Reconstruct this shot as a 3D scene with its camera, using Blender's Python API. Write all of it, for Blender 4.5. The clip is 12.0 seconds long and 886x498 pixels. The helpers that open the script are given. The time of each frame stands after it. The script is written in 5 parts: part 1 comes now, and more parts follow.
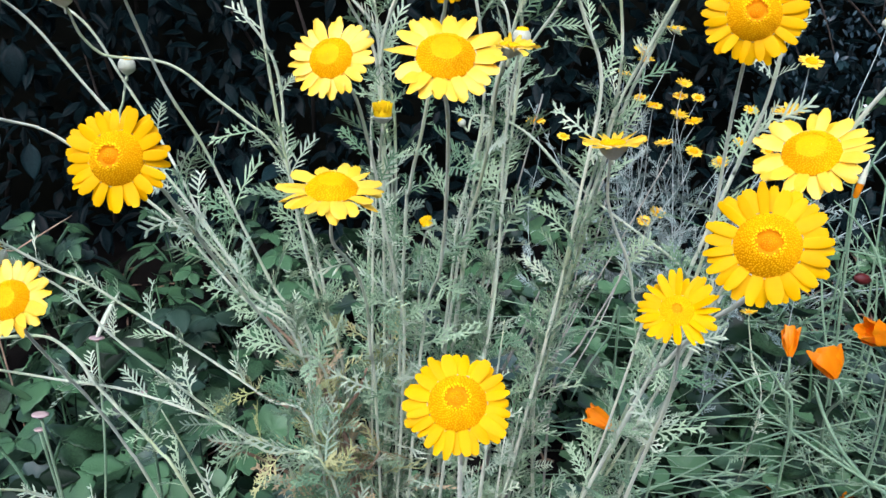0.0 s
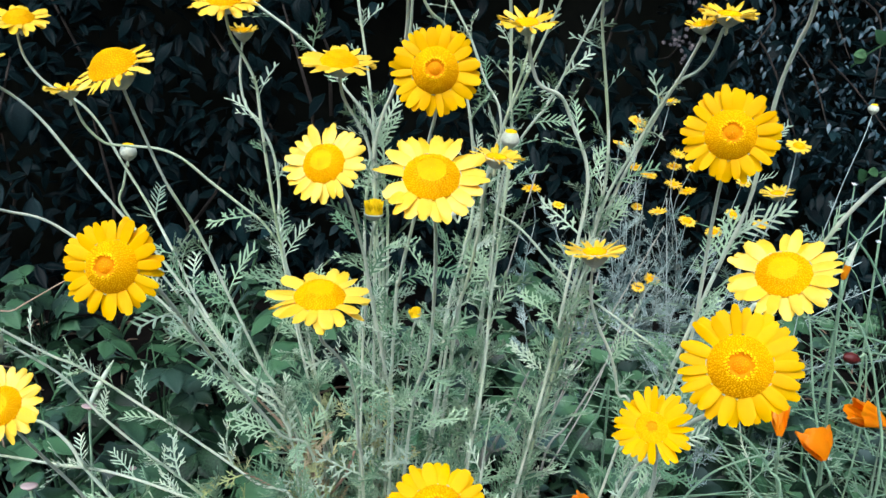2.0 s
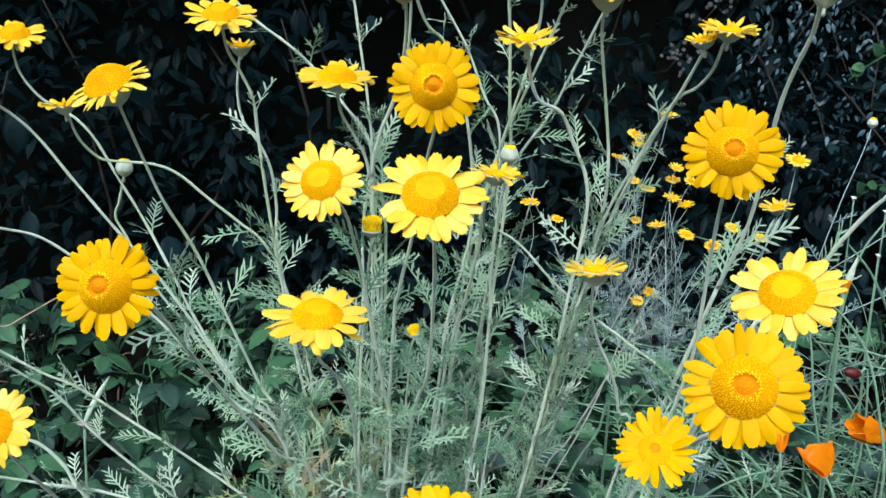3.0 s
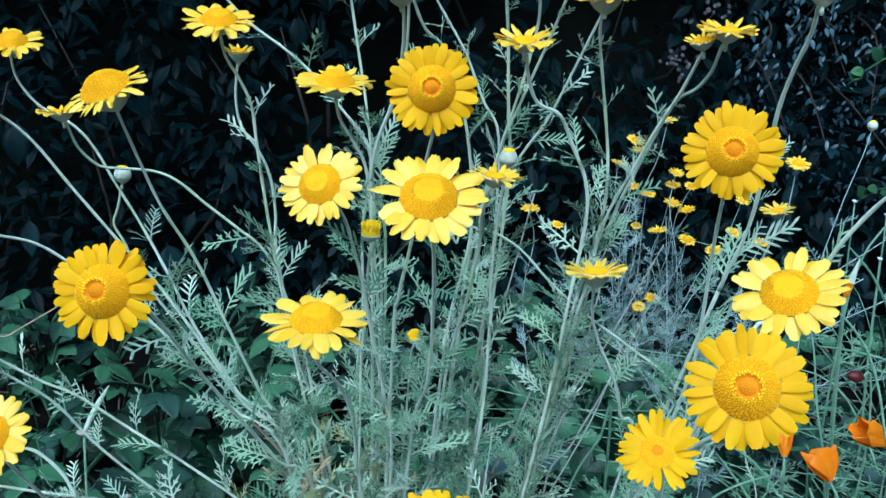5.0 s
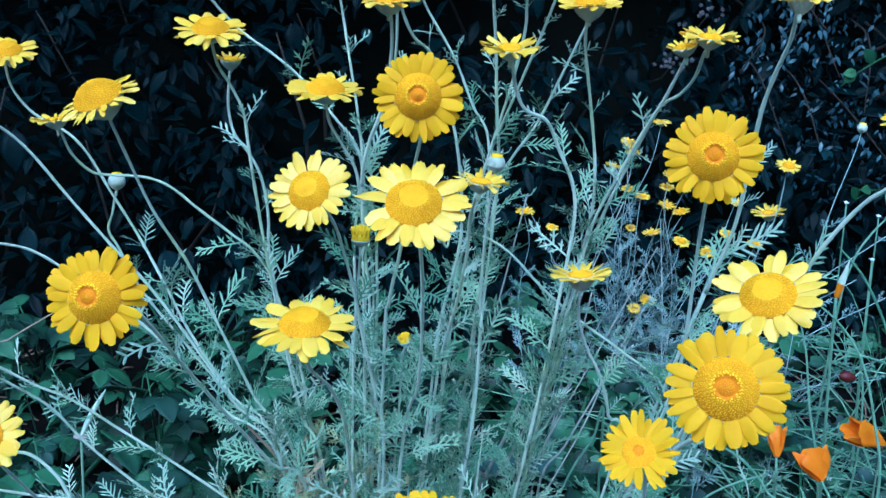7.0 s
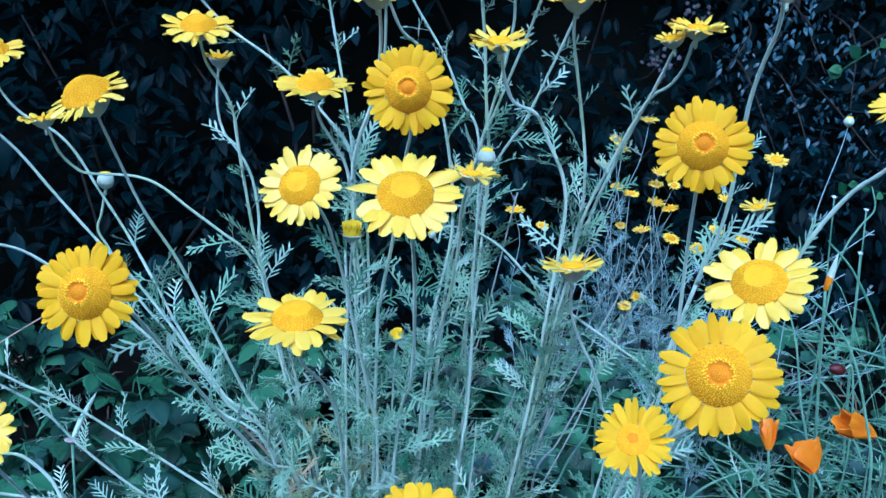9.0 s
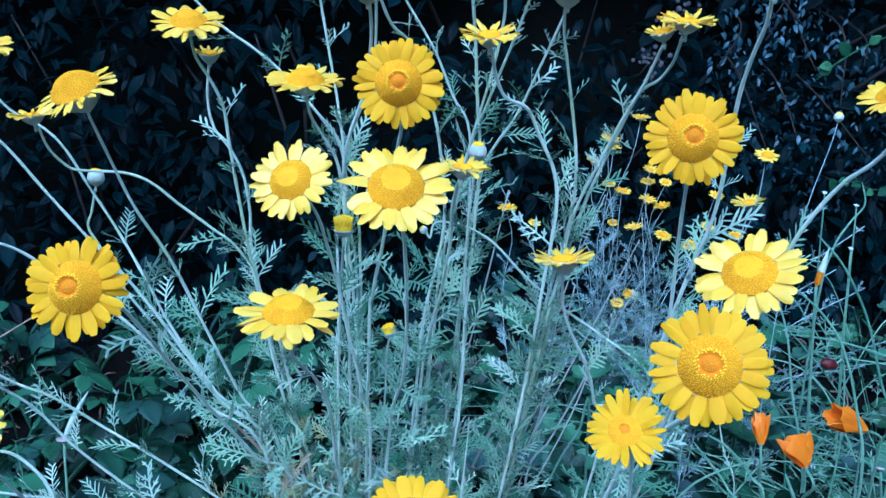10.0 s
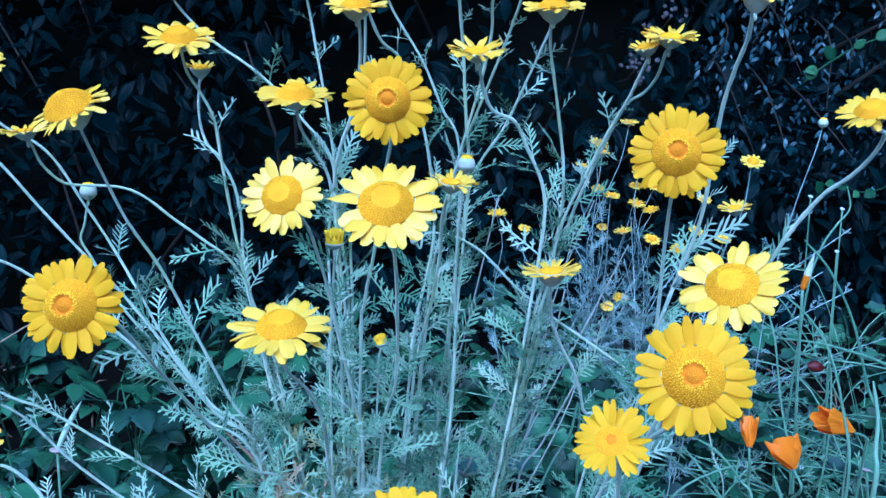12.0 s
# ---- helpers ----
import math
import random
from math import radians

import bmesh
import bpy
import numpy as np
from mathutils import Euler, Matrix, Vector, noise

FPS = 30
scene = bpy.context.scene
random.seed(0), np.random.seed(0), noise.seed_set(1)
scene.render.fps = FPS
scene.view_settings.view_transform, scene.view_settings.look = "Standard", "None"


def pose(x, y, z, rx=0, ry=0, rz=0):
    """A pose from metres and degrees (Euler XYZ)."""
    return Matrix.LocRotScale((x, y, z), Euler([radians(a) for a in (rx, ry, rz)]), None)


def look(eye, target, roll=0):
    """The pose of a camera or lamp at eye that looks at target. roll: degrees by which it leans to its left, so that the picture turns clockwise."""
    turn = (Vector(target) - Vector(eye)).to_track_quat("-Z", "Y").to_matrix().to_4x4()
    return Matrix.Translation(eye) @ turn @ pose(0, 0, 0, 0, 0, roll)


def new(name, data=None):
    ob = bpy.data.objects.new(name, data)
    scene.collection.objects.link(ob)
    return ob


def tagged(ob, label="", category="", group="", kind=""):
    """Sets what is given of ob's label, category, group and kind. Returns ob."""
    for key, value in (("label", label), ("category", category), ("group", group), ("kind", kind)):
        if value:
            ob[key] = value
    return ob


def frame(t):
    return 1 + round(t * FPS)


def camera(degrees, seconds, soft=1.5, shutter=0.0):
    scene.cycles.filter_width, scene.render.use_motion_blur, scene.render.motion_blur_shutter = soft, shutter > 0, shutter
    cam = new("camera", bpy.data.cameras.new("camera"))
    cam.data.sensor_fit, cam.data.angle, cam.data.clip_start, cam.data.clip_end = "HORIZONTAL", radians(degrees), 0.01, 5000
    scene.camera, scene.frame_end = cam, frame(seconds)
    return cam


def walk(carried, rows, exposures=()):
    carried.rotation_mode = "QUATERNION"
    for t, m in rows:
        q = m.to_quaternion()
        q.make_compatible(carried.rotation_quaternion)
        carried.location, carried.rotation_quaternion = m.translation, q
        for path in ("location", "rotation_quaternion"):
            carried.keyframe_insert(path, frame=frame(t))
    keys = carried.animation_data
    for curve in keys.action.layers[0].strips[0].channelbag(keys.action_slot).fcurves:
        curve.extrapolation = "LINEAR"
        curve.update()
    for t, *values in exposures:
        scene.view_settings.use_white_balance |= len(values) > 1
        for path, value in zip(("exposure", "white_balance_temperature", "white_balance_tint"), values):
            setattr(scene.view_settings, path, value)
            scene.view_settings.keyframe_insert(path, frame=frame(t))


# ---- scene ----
cam = camera(56.37, 12.0, soft=1.5)
PATH = [
    (0, (0.0001, -0.0002, 0.5012), (0.0013, 1.8805, -0.1792), 0.10),
    (0.2, (0.003, -0.0004, 0.5085), (0.0064, 1.8876, -0.1508), 0.26),
    (0.5, (0.0088, -0.0009, 0.5186), (0.0076, 1.8922, -0.1264), 0.58),
    (0.7, (0.0068, -0.001, 0.5183), (0.0088, 1.8970, -0.1130), 0.70),
    (1, (0.0028, 0.0015, 0.5185), (0.0026, 1.9037, -0.0991), 0.85),
    (1.5, (0.0037, 0.001, 0.5232), (0.0027, 1.9107, -0.0711), 1.00),
    (2, (0.0052, -0.0014, 0.525), (0.0055, 1.9142, -0.0499), 1.16),
    (2.5, (0.0074, -0.0011, 0.5267), (0.0086, 1.9195, -0.0311), 1.10),
    (3, (0.0048, 0.0029, 0.5261), (0.0093, 1.9265, -0.0214), 1.13),
    (5, (0.0055, 0.004, 0.5236), (0.0073, 1.9332, -0.0037), 0.68),
    (5.5, (0.0068, 0.0037, 0.5244), (0.0072, 1.9331, -0.002), 0.58),
    (6, (0.0073, 0.0023, 0.5258), (0.0057, 1.9319, -0.0002), 0.55),
    (6.5, (0.0099, 0.001, 0.5268), (0.0085, 1.9311, 0.0025), 0.48),
    (7, (0.0103, -0.0009, 0.5258), (0.0129, 1.9299, 0.0045), 0.38),
    (9, (0.0096, -0.0018, 0.522), (0.0363, 1.9307, 0.0073), -0.15),
    (9.5, (0.0099, -0.0031, 0.5207), (0.0446, 1.9292, 0.0057), -0.16),
    (10, (0.0102, -0.0025, 0.5196), (0.0539, 1.9296, 0.0051), -0.33),
    (10.5, (0.0124, -0.0029, 0.5212), (0.0639, 1.9291, 0.0065), -0.46),
    (11, (0.0131, -0.0049, 0.5231), (0.0724, 1.927, 0.0089), -0.46),
    (11.5, (0.0155, -0.0058, 0.5229), (0.0787, 1.9264, 0.0108), -0.56),
    (12, (0.0108, -0.0067, 0.5254), (0.0755, 1.926, 0.015), -0.64),
]
EXPOSURE = [
    (0.0, 1.9, 7000, 26),
    (1.5, 1.85, 7000, 17),
    (2.5, 1.81, 6950, 14),
    (3.0, 1.74, 6750, 11),
    (5.0, 1.62, 5450, 3),
    (6.0, 1.57, 4950, 1),
    (7.0, 1.59, 4600, 4),
    (9.0, 1.65, 4490, 9),
    (12.0, 1.71, 4280, 14),
]
walk(cam, [(t, look(eye, target, roll)) for t, eye, target, roll in PATH], EXPOSURE)

# ---------------------------------------------------------------- light
SUN_EL, SUN_AZ = radians(48), radians(195)  # azimuth clockwise from +y
world = bpy.data.worlds.new("sky")
scene.world = world
world.use_nodes = True
wn, wl = world.node_tree.nodes, world.node_tree.links
sky = wn.new("ShaderNodeTexSky")
sky.sky_type = "NISHITA"
sky.sun_disc = False
sky.sun_elevation, sky.sun_rotation = SUN_EL, SUN_AZ
sky.air_density, sky.dust_density, sky.ozone_density = 1.0, 2.5, 1.0
wl.new(sky.outputs[0], wn["Background"].inputs[0])
wn["Background"].inputs[1].default_value = 0.12

sun = new("sun", bpy.data.lights.new("sun", "SUN"))
sun.data.energy, sun.data.angle, sun.data.color = 1.5, radians(62), (0.54, 0.76, 1.0)
sun_way = Vector((math.sin(SUN_AZ) * math.cos(SUN_EL), math.cos(SUN_AZ) * math.cos(SUN_EL), math.sin(SUN_EL)))
sun.matrix_world = look(sun_way * 10, (0, 0, 0))


# ---------------------------------------------------------------- materials
def material(name, low, high, rough=0.6, grain=900.0, blotch=60.0, bump=0.25, thin=0.0, spread=0.25, sheen=0.0, spec=0.4, tint=None, glow=None):
    """A natural surface: colour wanders between low and high at two scales and from piece to piece; thin lets light through."""
    m = bpy.data.materials.new(name)
    m.use_nodes = True
    n, l = m.node_tree.nodes, m.node_tree.links
    b = n["Principled BSDF"]
    where = n.new("ShaderNodeTexCoord")
    fine, wide = n.new("ShaderNodeTexNoise"), n.new("ShaderNodeTexNoise")
    for t, s, d in ((fine, grain, 4.0), (wide, blotch, 2.0)):
        t.inputs["Scale"].default_value, t.inputs["Detail"].default_value = s, d
        place = n.new("ShaderNodeNewGeometry")
        l.new(place.outputs["Position"], t.inputs["Vector"])
    info = n.new("ShaderNodeObjectInfo")
    a = n.new("ShaderNodeMath"); a.operation = "MULTIPLY"; a.inputs[1].default_value = 0.45
    c = n.new("ShaderNodeMath"); c.operation = "MULTIPLY_ADD"; c.inputs[1].default_value = 0.55
    d = n.new("ShaderNodeMath"); d.operation = "MULTIPLY_ADD"; d.inputs[1].default_value = spread
    e = n.new("ShaderNodeMath"); e.operation = "SUBTRACT"; e.inputs[1].default_value = spread / 2
    l.new(fine.outputs["Fac"], a.inputs[0])
    l.new(wide.outputs["Fac"], c.inputs[0]); l.new(a.outputs[0], c.inputs[2])
    l.new(info.outputs["Random"], d.inputs[0]); l.new(c.outputs[0], d.inputs[2])
    l.new(d.outputs[0], e.inputs[0])
    ramp = n.new("ShaderNodeValToRGB")
    ramp.color_ramp.elements[0].position, ramp.color_ramp.elements[1].position = 0.28, 0.72
    ramp.color_ramp.elements[0].color, ramp.color_ramp.elements[1].color = (*low, 1), (*high, 1)
    l.new(e.outputs[0], ramp.inputs[0])
    colour = ramp.outputs[0]
    if tint:
        # a second hue on some pieces and patches
        other = n.new("ShaderNodeTexNoise"); other.inputs["Scale"].default_value = blotch * 0.4
        place = n.new("ShaderNodeNewGeometry"); l.new(place.outputs["Position"], other.inputs["Vector"])
        pick = n.new("ShaderNodeValToRGB")
        pick.color_ramp.elements[0].position, pick.color_ramp.elements[1].position = 0.5, 0.68
        l.new(other.outputs["Fac"], pick.inputs[0])
        mix = n.new("ShaderNodeMixRGB"); mix.inputs[2].default_value = (*tint, 1)
        l.new(pick.outputs[0], mix.inputs[0]); l.new(colour, mix.inputs[1])
        colour = mix.outputs[0]
    l.new(colour, b.inputs["Base Color"])
    b.inputs["Roughness"].default_value = rough
    b.inputs["Specular IOR Level"].default_value = spec
    if sheen:
        b.inputs["Sheen Weight"].default_value, b.inputs["Sheen Roughness"].default_value = sheen, 0.5
    if bump:
        bn = n.new("ShaderNodeBump")
        bn.inputs["Strength"].default_value, bn.inputs["Distance"].default_value = bump, 0.0006
        l.new(fine.outputs["Fac"], bn.inputs["Height"]); l.new(bn.outputs[0], b.inputs["Normal"])
    if thin:
        tr = n.new("ShaderNodeBsdfTranslucent")
        if glow:
            tr.inputs[0].default_value = (*glow, 1)
        else:
            l.new(colour, tr.inputs[0])
        ms = n.new("ShaderNodeMixShader"); ms.inputs[0].default_value = thin
        l.new(b.outputs[0], ms.inputs[1]); l.new(tr.outputs[0], ms.inputs[2])
        l.new(ms.outputs[0], n["Material Output"].inputs[0])
    return m


PETAL = material("yellow_petal", (0.82, 0.49, 0.0002), (0.92, 0.60, 0.0006), 0.5, 400, 70, 0.15, 0.5, 0.3, spec=0.12, glow=(0.95, 0.66, 0.002))
# lemon petals, paled further for the sky light on upturned heads
PETAL_PALE = material("lemon_lit_petal", (0.88, 0.60, 0.025), (0.95, 0.73, 0.110), 0.36, 400, 70, 0.15, 0.45, 0.3, spec=0.55, glow=(0.97, 0.75, 0.08))
# slightly brighter copy of FLORET, making up for side light on old domes
FLORET_DOME = material("brightened_dome_floret", (0.74, 0.365, 0.001), (0.90, 0.52, 0.001), 0.7, 1500, 200, 0.2, 0.0, 0.1, spec=0.12)
FLORET = material("disc_floret", (0.71, 0.36, 0.001), (0.87, 0.50, 0.001), 0.7, 1500, 200, 0.2, 0.0, 0.1, spec=0.12)
FLORET_MID = material("budded_floret", (0.68, 0.335, 0.001), (0.82, 0.445, 0.001), 0.7, 1500, 200, 0.2, 0.0, 0.1, spec=0.12)
FLORET_GAP = material("disc_gaps", (0.60, 0.25, 0.0005), (0.76, 0.35, 0.001), 0.8, 1500, 200, 0.2, 0.0, 0.1, spec=0.05)
FLORET_CORE = material("closed_floret", (0.60, 0.19, 0.0003), (0.72, 0.26, 0.0005), 0.7, 1500, 200, 0.15, 0.0, 0.2, spec=0.1)
FLORET_HEART = material("inner_floret", (0.66, 0.25, 0.0005), (0.80, 0.36, 0.001), 0.7, 1500, 200, 0.15, 0.0, 0.2, spec=0.1)
FLORET_OPEN = material("open_floret", (0.90, 0.54, 0.003), (0.95, 0.66, 0.010), 0.65, 1500, 200, 0.1, 0.1, 0.1, spec=0.12)
CALYX = material("calyx", (0.36, 0.43, 0.30), (0.58, 0.63, 0.50), 0.75, 1500, 250, 0.6, 0.0, 0.15, 0.3)
STEM = material("downy_stem", (0.35, 0.46, 0.33), (0.60, 0.69, 0.54), 0.8, 1400, 45, 0.5, 0.0, 0.22, 0.4, tint=(0.36, 0.48, 0.26))
# bluish copy of STEM, with the farther clump's light put in the colour
STEM_FAR = material("far_light_stem", (0.21, 0.31, 0.28), (0.42, 0.53, 0.50), 0.8, 1400, 45, 0.4, 0.0, 0.35, 0.4)
LEAF = material("feathery_leaf", (0.12, 0.27, 0.145), (0.42, 0.61, 0.395), 0.75, 700, 30, 0.2, 0.30, 0.55, 0.25)
# paler than LEAF: young silvery down, plus the upper leaves' stronger light
LEAF_YOUNG_LIT = material("silvery_young_lit_leaf", (0.30, 0.45, 0.32), (0.65, 0.78, 0.60), 0.75, 700, 30, 0.2, 0.35, 0.5, 0.3)
# LEAF again for the farther clump, its bluish light painted in
LEAF_FAR = material("far_light_leaf", (0.11, 0.20, 0.18), (0.38, 0.51, 0.47), 0.75, 700, 30, 0.4, 0.25, 0.9, 0.25)
LEAF_YELLOW = material("yellowing_leaf", (0.28, 0.34, 0.13), (0.52, 0.54, 0.27), 0.75, 900, 40, 0.4, 0.2, 0.6)
LEAF_DRY = material("dry_leaf", (0.36, 0.28, 0.15), (0.62, 0.52, 0.34), 0.8, 900, 60, 0.4, 0.15, 0.5)
STEM_DRY = material("old_woody_stem", (0.17, 0.11, 0.07), (0.38, 0.27, 0.19), 0.85, 1100, 70, 0.6, 0.0, 0.4)
STRAW = material("bleached_stem", (0.19, 0.20, 0.165), (0.35, 0.36, 0.30), 0.8, 1100, 60, 0.4, 0.0, 0.2)
POPPY = material("orange_petal", (0.90, 0.27, 0.003), (0.97, 0.42, 0.006), 0.36, 700, 60, 0.25, 0.5, 0.2, spec=0.6, glow=(1.0, 0.44, 0.010))
POPPY_GREEN = material("poppy_green", (0.06, 0.17, 0.09), (0.24, 0.40, 0.25), 0.6, 900, 30, 0.25, 0.1, 0.35, 0.15)
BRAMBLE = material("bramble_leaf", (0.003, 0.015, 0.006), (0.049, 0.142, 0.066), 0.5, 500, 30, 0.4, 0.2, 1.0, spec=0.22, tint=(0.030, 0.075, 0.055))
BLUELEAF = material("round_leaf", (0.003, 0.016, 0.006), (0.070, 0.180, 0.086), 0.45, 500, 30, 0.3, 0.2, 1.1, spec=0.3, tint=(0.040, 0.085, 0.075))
# hedge leaves set far below leaf green: the hedge's shade is in this colour
HEDGE_SHADED = material("shaded_hedge_leaf", (0.0012, 0.006, 0.007), (0.011, 0.034, 0.038), 0.45, 300, 9, 0.3, 0.05, 0.5, spec=0.06)
# narrow leaves painted lighter and bluer, as the light catches them
SPRAY = material("narrow_lit_leaf", (0.010, 0.036, 0.046), (0.062, 0.130, 0.155), 0.34, 300, 12, 0.3, 0.1, 0.8, spec=0.5)
# brighter, bluer hedge leaf: light on the right side put into the colour
HEDGE_FLECK_LIT = material("lit_hedge_leaf", (0.003, 0.012, 0.017), (0.020, 0.052, 0.068), 0.45, 300, 5, 0.3, 0.1, 0.0, spec=0.12)
# near-black colour that paints the shade deep inside the hedge
HEDGE_INNER_SHADE = material("hedge_inner_shade", (0.002, 0.003, 0.002), (0.007, 0.008, 0.005), 0.9, 60, 9, 0.6, 0.0, 0.0, spec=0.1)
BARK = material("twig_bark", (0.012, 0.010, 0.008), (0.04, 0.033, 0.026), 0.85, 500, 40, 0.6, 0.0, 0.3)
# soil set almost black: the shade between the plants is in its colour
SOIL_SHADED = material("soil", (0.002, 0.002, 0.002), (0.009, 0.008, 0.007), 0.95, 260, 14, 0.8, 0.0, 0.0, spec=0.04)
BOUNCE_SHEET = material("bounce_gravel", (0.17, 0.16, 0.145), (0.34, 0.325, 0.30), 0.9, 160, 12, 0.9, 0.0, 0.0, spec=0.2)
RIM = material("pale_pink_rim", (0.32, 0.24, 0.23), (0.45, 0.36, 0.34), 0.6, 900, 200, 0.2, 0.0, 0.2)
WHITE = material("white_petal", (0.68, 0.70, 0.70), (0.80, 0.80, 0.80), 0.6, 900, 200, 0.1, 0.2, 0.1)
MAROON = material("dark_red_petal", (0.06, 0.006, 0.006), (0.11, 0.012, 0.010), 0.5, 700, 90, 0.2, 0.1, 0.1)


# ---------------------------------------------------------------- shaping tools
class Shape:
    """Collects vertices and faces of one mesh."""

    def __init__(self):
        self.v, self.f, self.m = [], [], []

    def add(self, verts, faces, mat=0, m=None):
        o = len(self.v)
        self.v += [m @ Vector(p) for p in verts] if m else [Vector(p) for p in verts]
        self.f += [tuple(o + i for i in f) for f in faces]
        self.m += [mat] * len(faces)
        return self

    def join(self, other, m, mat=None):
        o = len(self.v)
        self.v += [m @ p for p in other.v]
        self.f += [tuple(o + i for i in f) for f in other.f]
        self.m += other.m if mat is None else [mat] * len(other.f)
        return self

    def tube(self, pts, radii, sides=6, mat=0, flat=1.0):
        """A round rod along pts, closed at both ends."""
        pts = [Vector(p) for p in pts]
        o, side = len(self.v), None
        for i, p in enumerate(pts):
            way = (pts[min(i + 1, len(pts) - 1)] - pts[max(i - 1, 0)]).normalized()
            if side is None:
                side = way.orthogonal().normalized()
            side = (side - way * side.dot(way)).normalized()
            up = way.cross(side)
            for k in range(sides):
                a = 2 * math.pi * k / sides
                self.v.append(p + radii[i] * (side * math.cos(a) + up * math.sin(a) * flat))
        for i in range(len(pts) - 1):
            for k in range(sides):
                a, b = o + i * sides + k, o + i * sides + (k + 1) % sides
                self.f.append((a, b, b + sides, a + sides))
        e = o + (len(pts) - 1) * sides
        self.f += [tuple(o + k for k in reversed(range(sides))), tuple(e + k for k in range(sides))]
        self.m += [mat] * ((len(pts) - 1) * sides + 2)
        return self

    def lathe(self, profile, sides=24, mat=0):
        """A turned body from (radius, height) pairs."""
        o = len(self.v)
        for r, z in profile:
            for k in range(sides):
                a = 2 * math.pi * k / sides
                self.v.append(Vector((r * math.cos(a), r * math.sin(a), z)))
        for i in range(len(profile) - 1):
            for k in range(sides):
                a, b = o + i * sides + k, o + i * sides + (k + 1) % sides
                self.f.append((a, b, b + sides, a + sides))
                self.m.append(mat)
        return self

    def mesh(self, name, mats, smooth=True):
        me = bpy.data.meshes.new(name)
        me.from_pydata([tuple(p) for p in self.v], [], self.f)
        for m in mats:
            me.materials.append(m)
        me.polygons.foreach_set("material_index", self.m)
        me.polygons.foreach_set("use_smooth", [smooth] * len(self.f))
        me.update()
        return me


def part(name, me, parent, m=None, label=""):
    """Hangs a mesh under a thing or a part; m is its pose in the world."""
    ob = new(name, me)
    ob.parent = parent
    ob.matrix_basis = (WORLD[parent].inverted() @ m) if m is not None else Matrix()
    WORLD[ob] = m if m is not None else WORLD[parent].copy()
    return tagged(ob, label)


def thing(name, place, label, category, group="", kind=""):
    ob = new(name)
    ob.empty_display_size = 0.02
    ob.matrix_basis = Matrix.Translation(place)
    WORLD[ob] = ob.matrix_basis.copy()
    return tagged(ob, label, category, group, kind)


WORLD = {}
rng = random.Random(7)


def smooth_line(pts, steps=5):
    """A Catmull-Rom line through pts."""
    pts = [Vector(p) for p in pts]
    ext = [pts[0] * 2 - pts[1]] + pts + [pts[-1] * 2 - pts[-2]]
    out = []
    for i in range(1, len(ext) - 2):
        a, b, c, d = ext[i - 1 : i + 3]
        for k in range(steps):
            t = k / steps
            out.append(0.5 * ((2 * b) + (c - a) * t + (2 * a - 5 * b + 4 * c - d) * t * t + (3 * b - 3 * c + d - a) * t ** 3))
    return out + [pts[-1]]


def frame_of(z, spin=0.0, place=(0, 0, 0)):
    """A pose whose z axis points along z."""
    q = Vector(z).normalized().to_track_quat("Z", "Y").to_matrix().to_4x4()
    return Matrix.Translation(place) @ q @ Matrix.Rotation(spin, 4, "Z")


def along(x, up, place=(0, 0, 0)):
    """A pose whose x axis points along x, with z as near to up as it can be."""
    x = Vector(x).normalized()
    y = Vector(up).cross(x)
    y = y.normalized() if y.length > 1e-4 else x.orthogonal().normalized()
    z = x.cross(y)
    return Matrix.Translation(place) @ Matrix((x, y, z)).transposed().to_4x4()


# ---------------------------------------------------------------- flower meshes
def petal_shape(width, lobes, bend, twist, tipcut):
    """A strap-shaped ray petal, one long, with grooves, a notched tip and some thickness."""
    s, rows, cols = Shape(), 7, 7
    top, low = [], []
    for i in range(rows):
        t = i / (rows - 1)
        w = width * (0.68 + 0.32 * math.sin(math.pi / 2 * min(1, t / 0.5))) * (1 - 0.26 * max(0, (t - 0.62) / 0.38) ** 2)
        for k in range(cols):
            u = k / (cols - 1) * 2 - 1
            edge = 1 - tipcut * u ** 4 + lobes * (math.cos(3 * math.pi * u) - 1) * 0.5
            x = t * (1 + (edge - 1) * t ** 3)
            z = 0.014 * math.cos(3 * math.pi * u) * (0.4 + t * 0.6) - 0.006 * u * u - bend * t * t + twist * u * t + 0.015 * math.sin(math.pi * t)
            th = 0.003 * (1 - abs(u) ** 3) + 0.002
            top.append((x, u * w / 2, z + th))
            low.append((x, u * w / 2, z - th))
    n = rows * cols
    s.v = [Vector(p) for p in top + low]
    for i in range(rows - 1):
        for k in range(cols - 1):
            a = i * cols + k
            s.f.append((a, a + cols, a + cols + 1, a + 1))
            s.f.append((n + a, n + a + 1, n + a + cols + 1, n + a + cols))
    rim = [k for k in range(cols)] + [i * cols + cols - 1 for i in range(1, rows)] + [(rows - 1) * cols + k for k in range(cols - 2, -1, -1)] + [i * cols for i in range(rows - 2, 0, -1)]
    edge = [s.v[a] for a in rim] + [s.v[n + a] for a in rim]
    q = len(rim)
    s.m = [0] * len(s.f)
    s.add(edge, [(k, (k + 1) % q, q + (k + 1) % q, q + k) for k in range(q)])
    return s


PETAL_SHAPES = [petal_shape(w, l, b, t, c) for w, l, b, t, c in ((0.42, 0.025, 0.05, 0.02, 0.13), (0.46, 0.035, 0.08, -0.05, 0.11), (0.38, 0.02, 0.02, 0.06, 0.16), (0.44, 0.04, 0.12, 0.02, 0.11), (0.42, 0.015, -0.03, -0.05, 0.18), (0.36, 0.025, 0.14, 0.08, 0.14), (0.47, 0.04, 0.0, 0.04, 0.12), (0.40, 0.035, 0.06, -0.07, 0.13))]
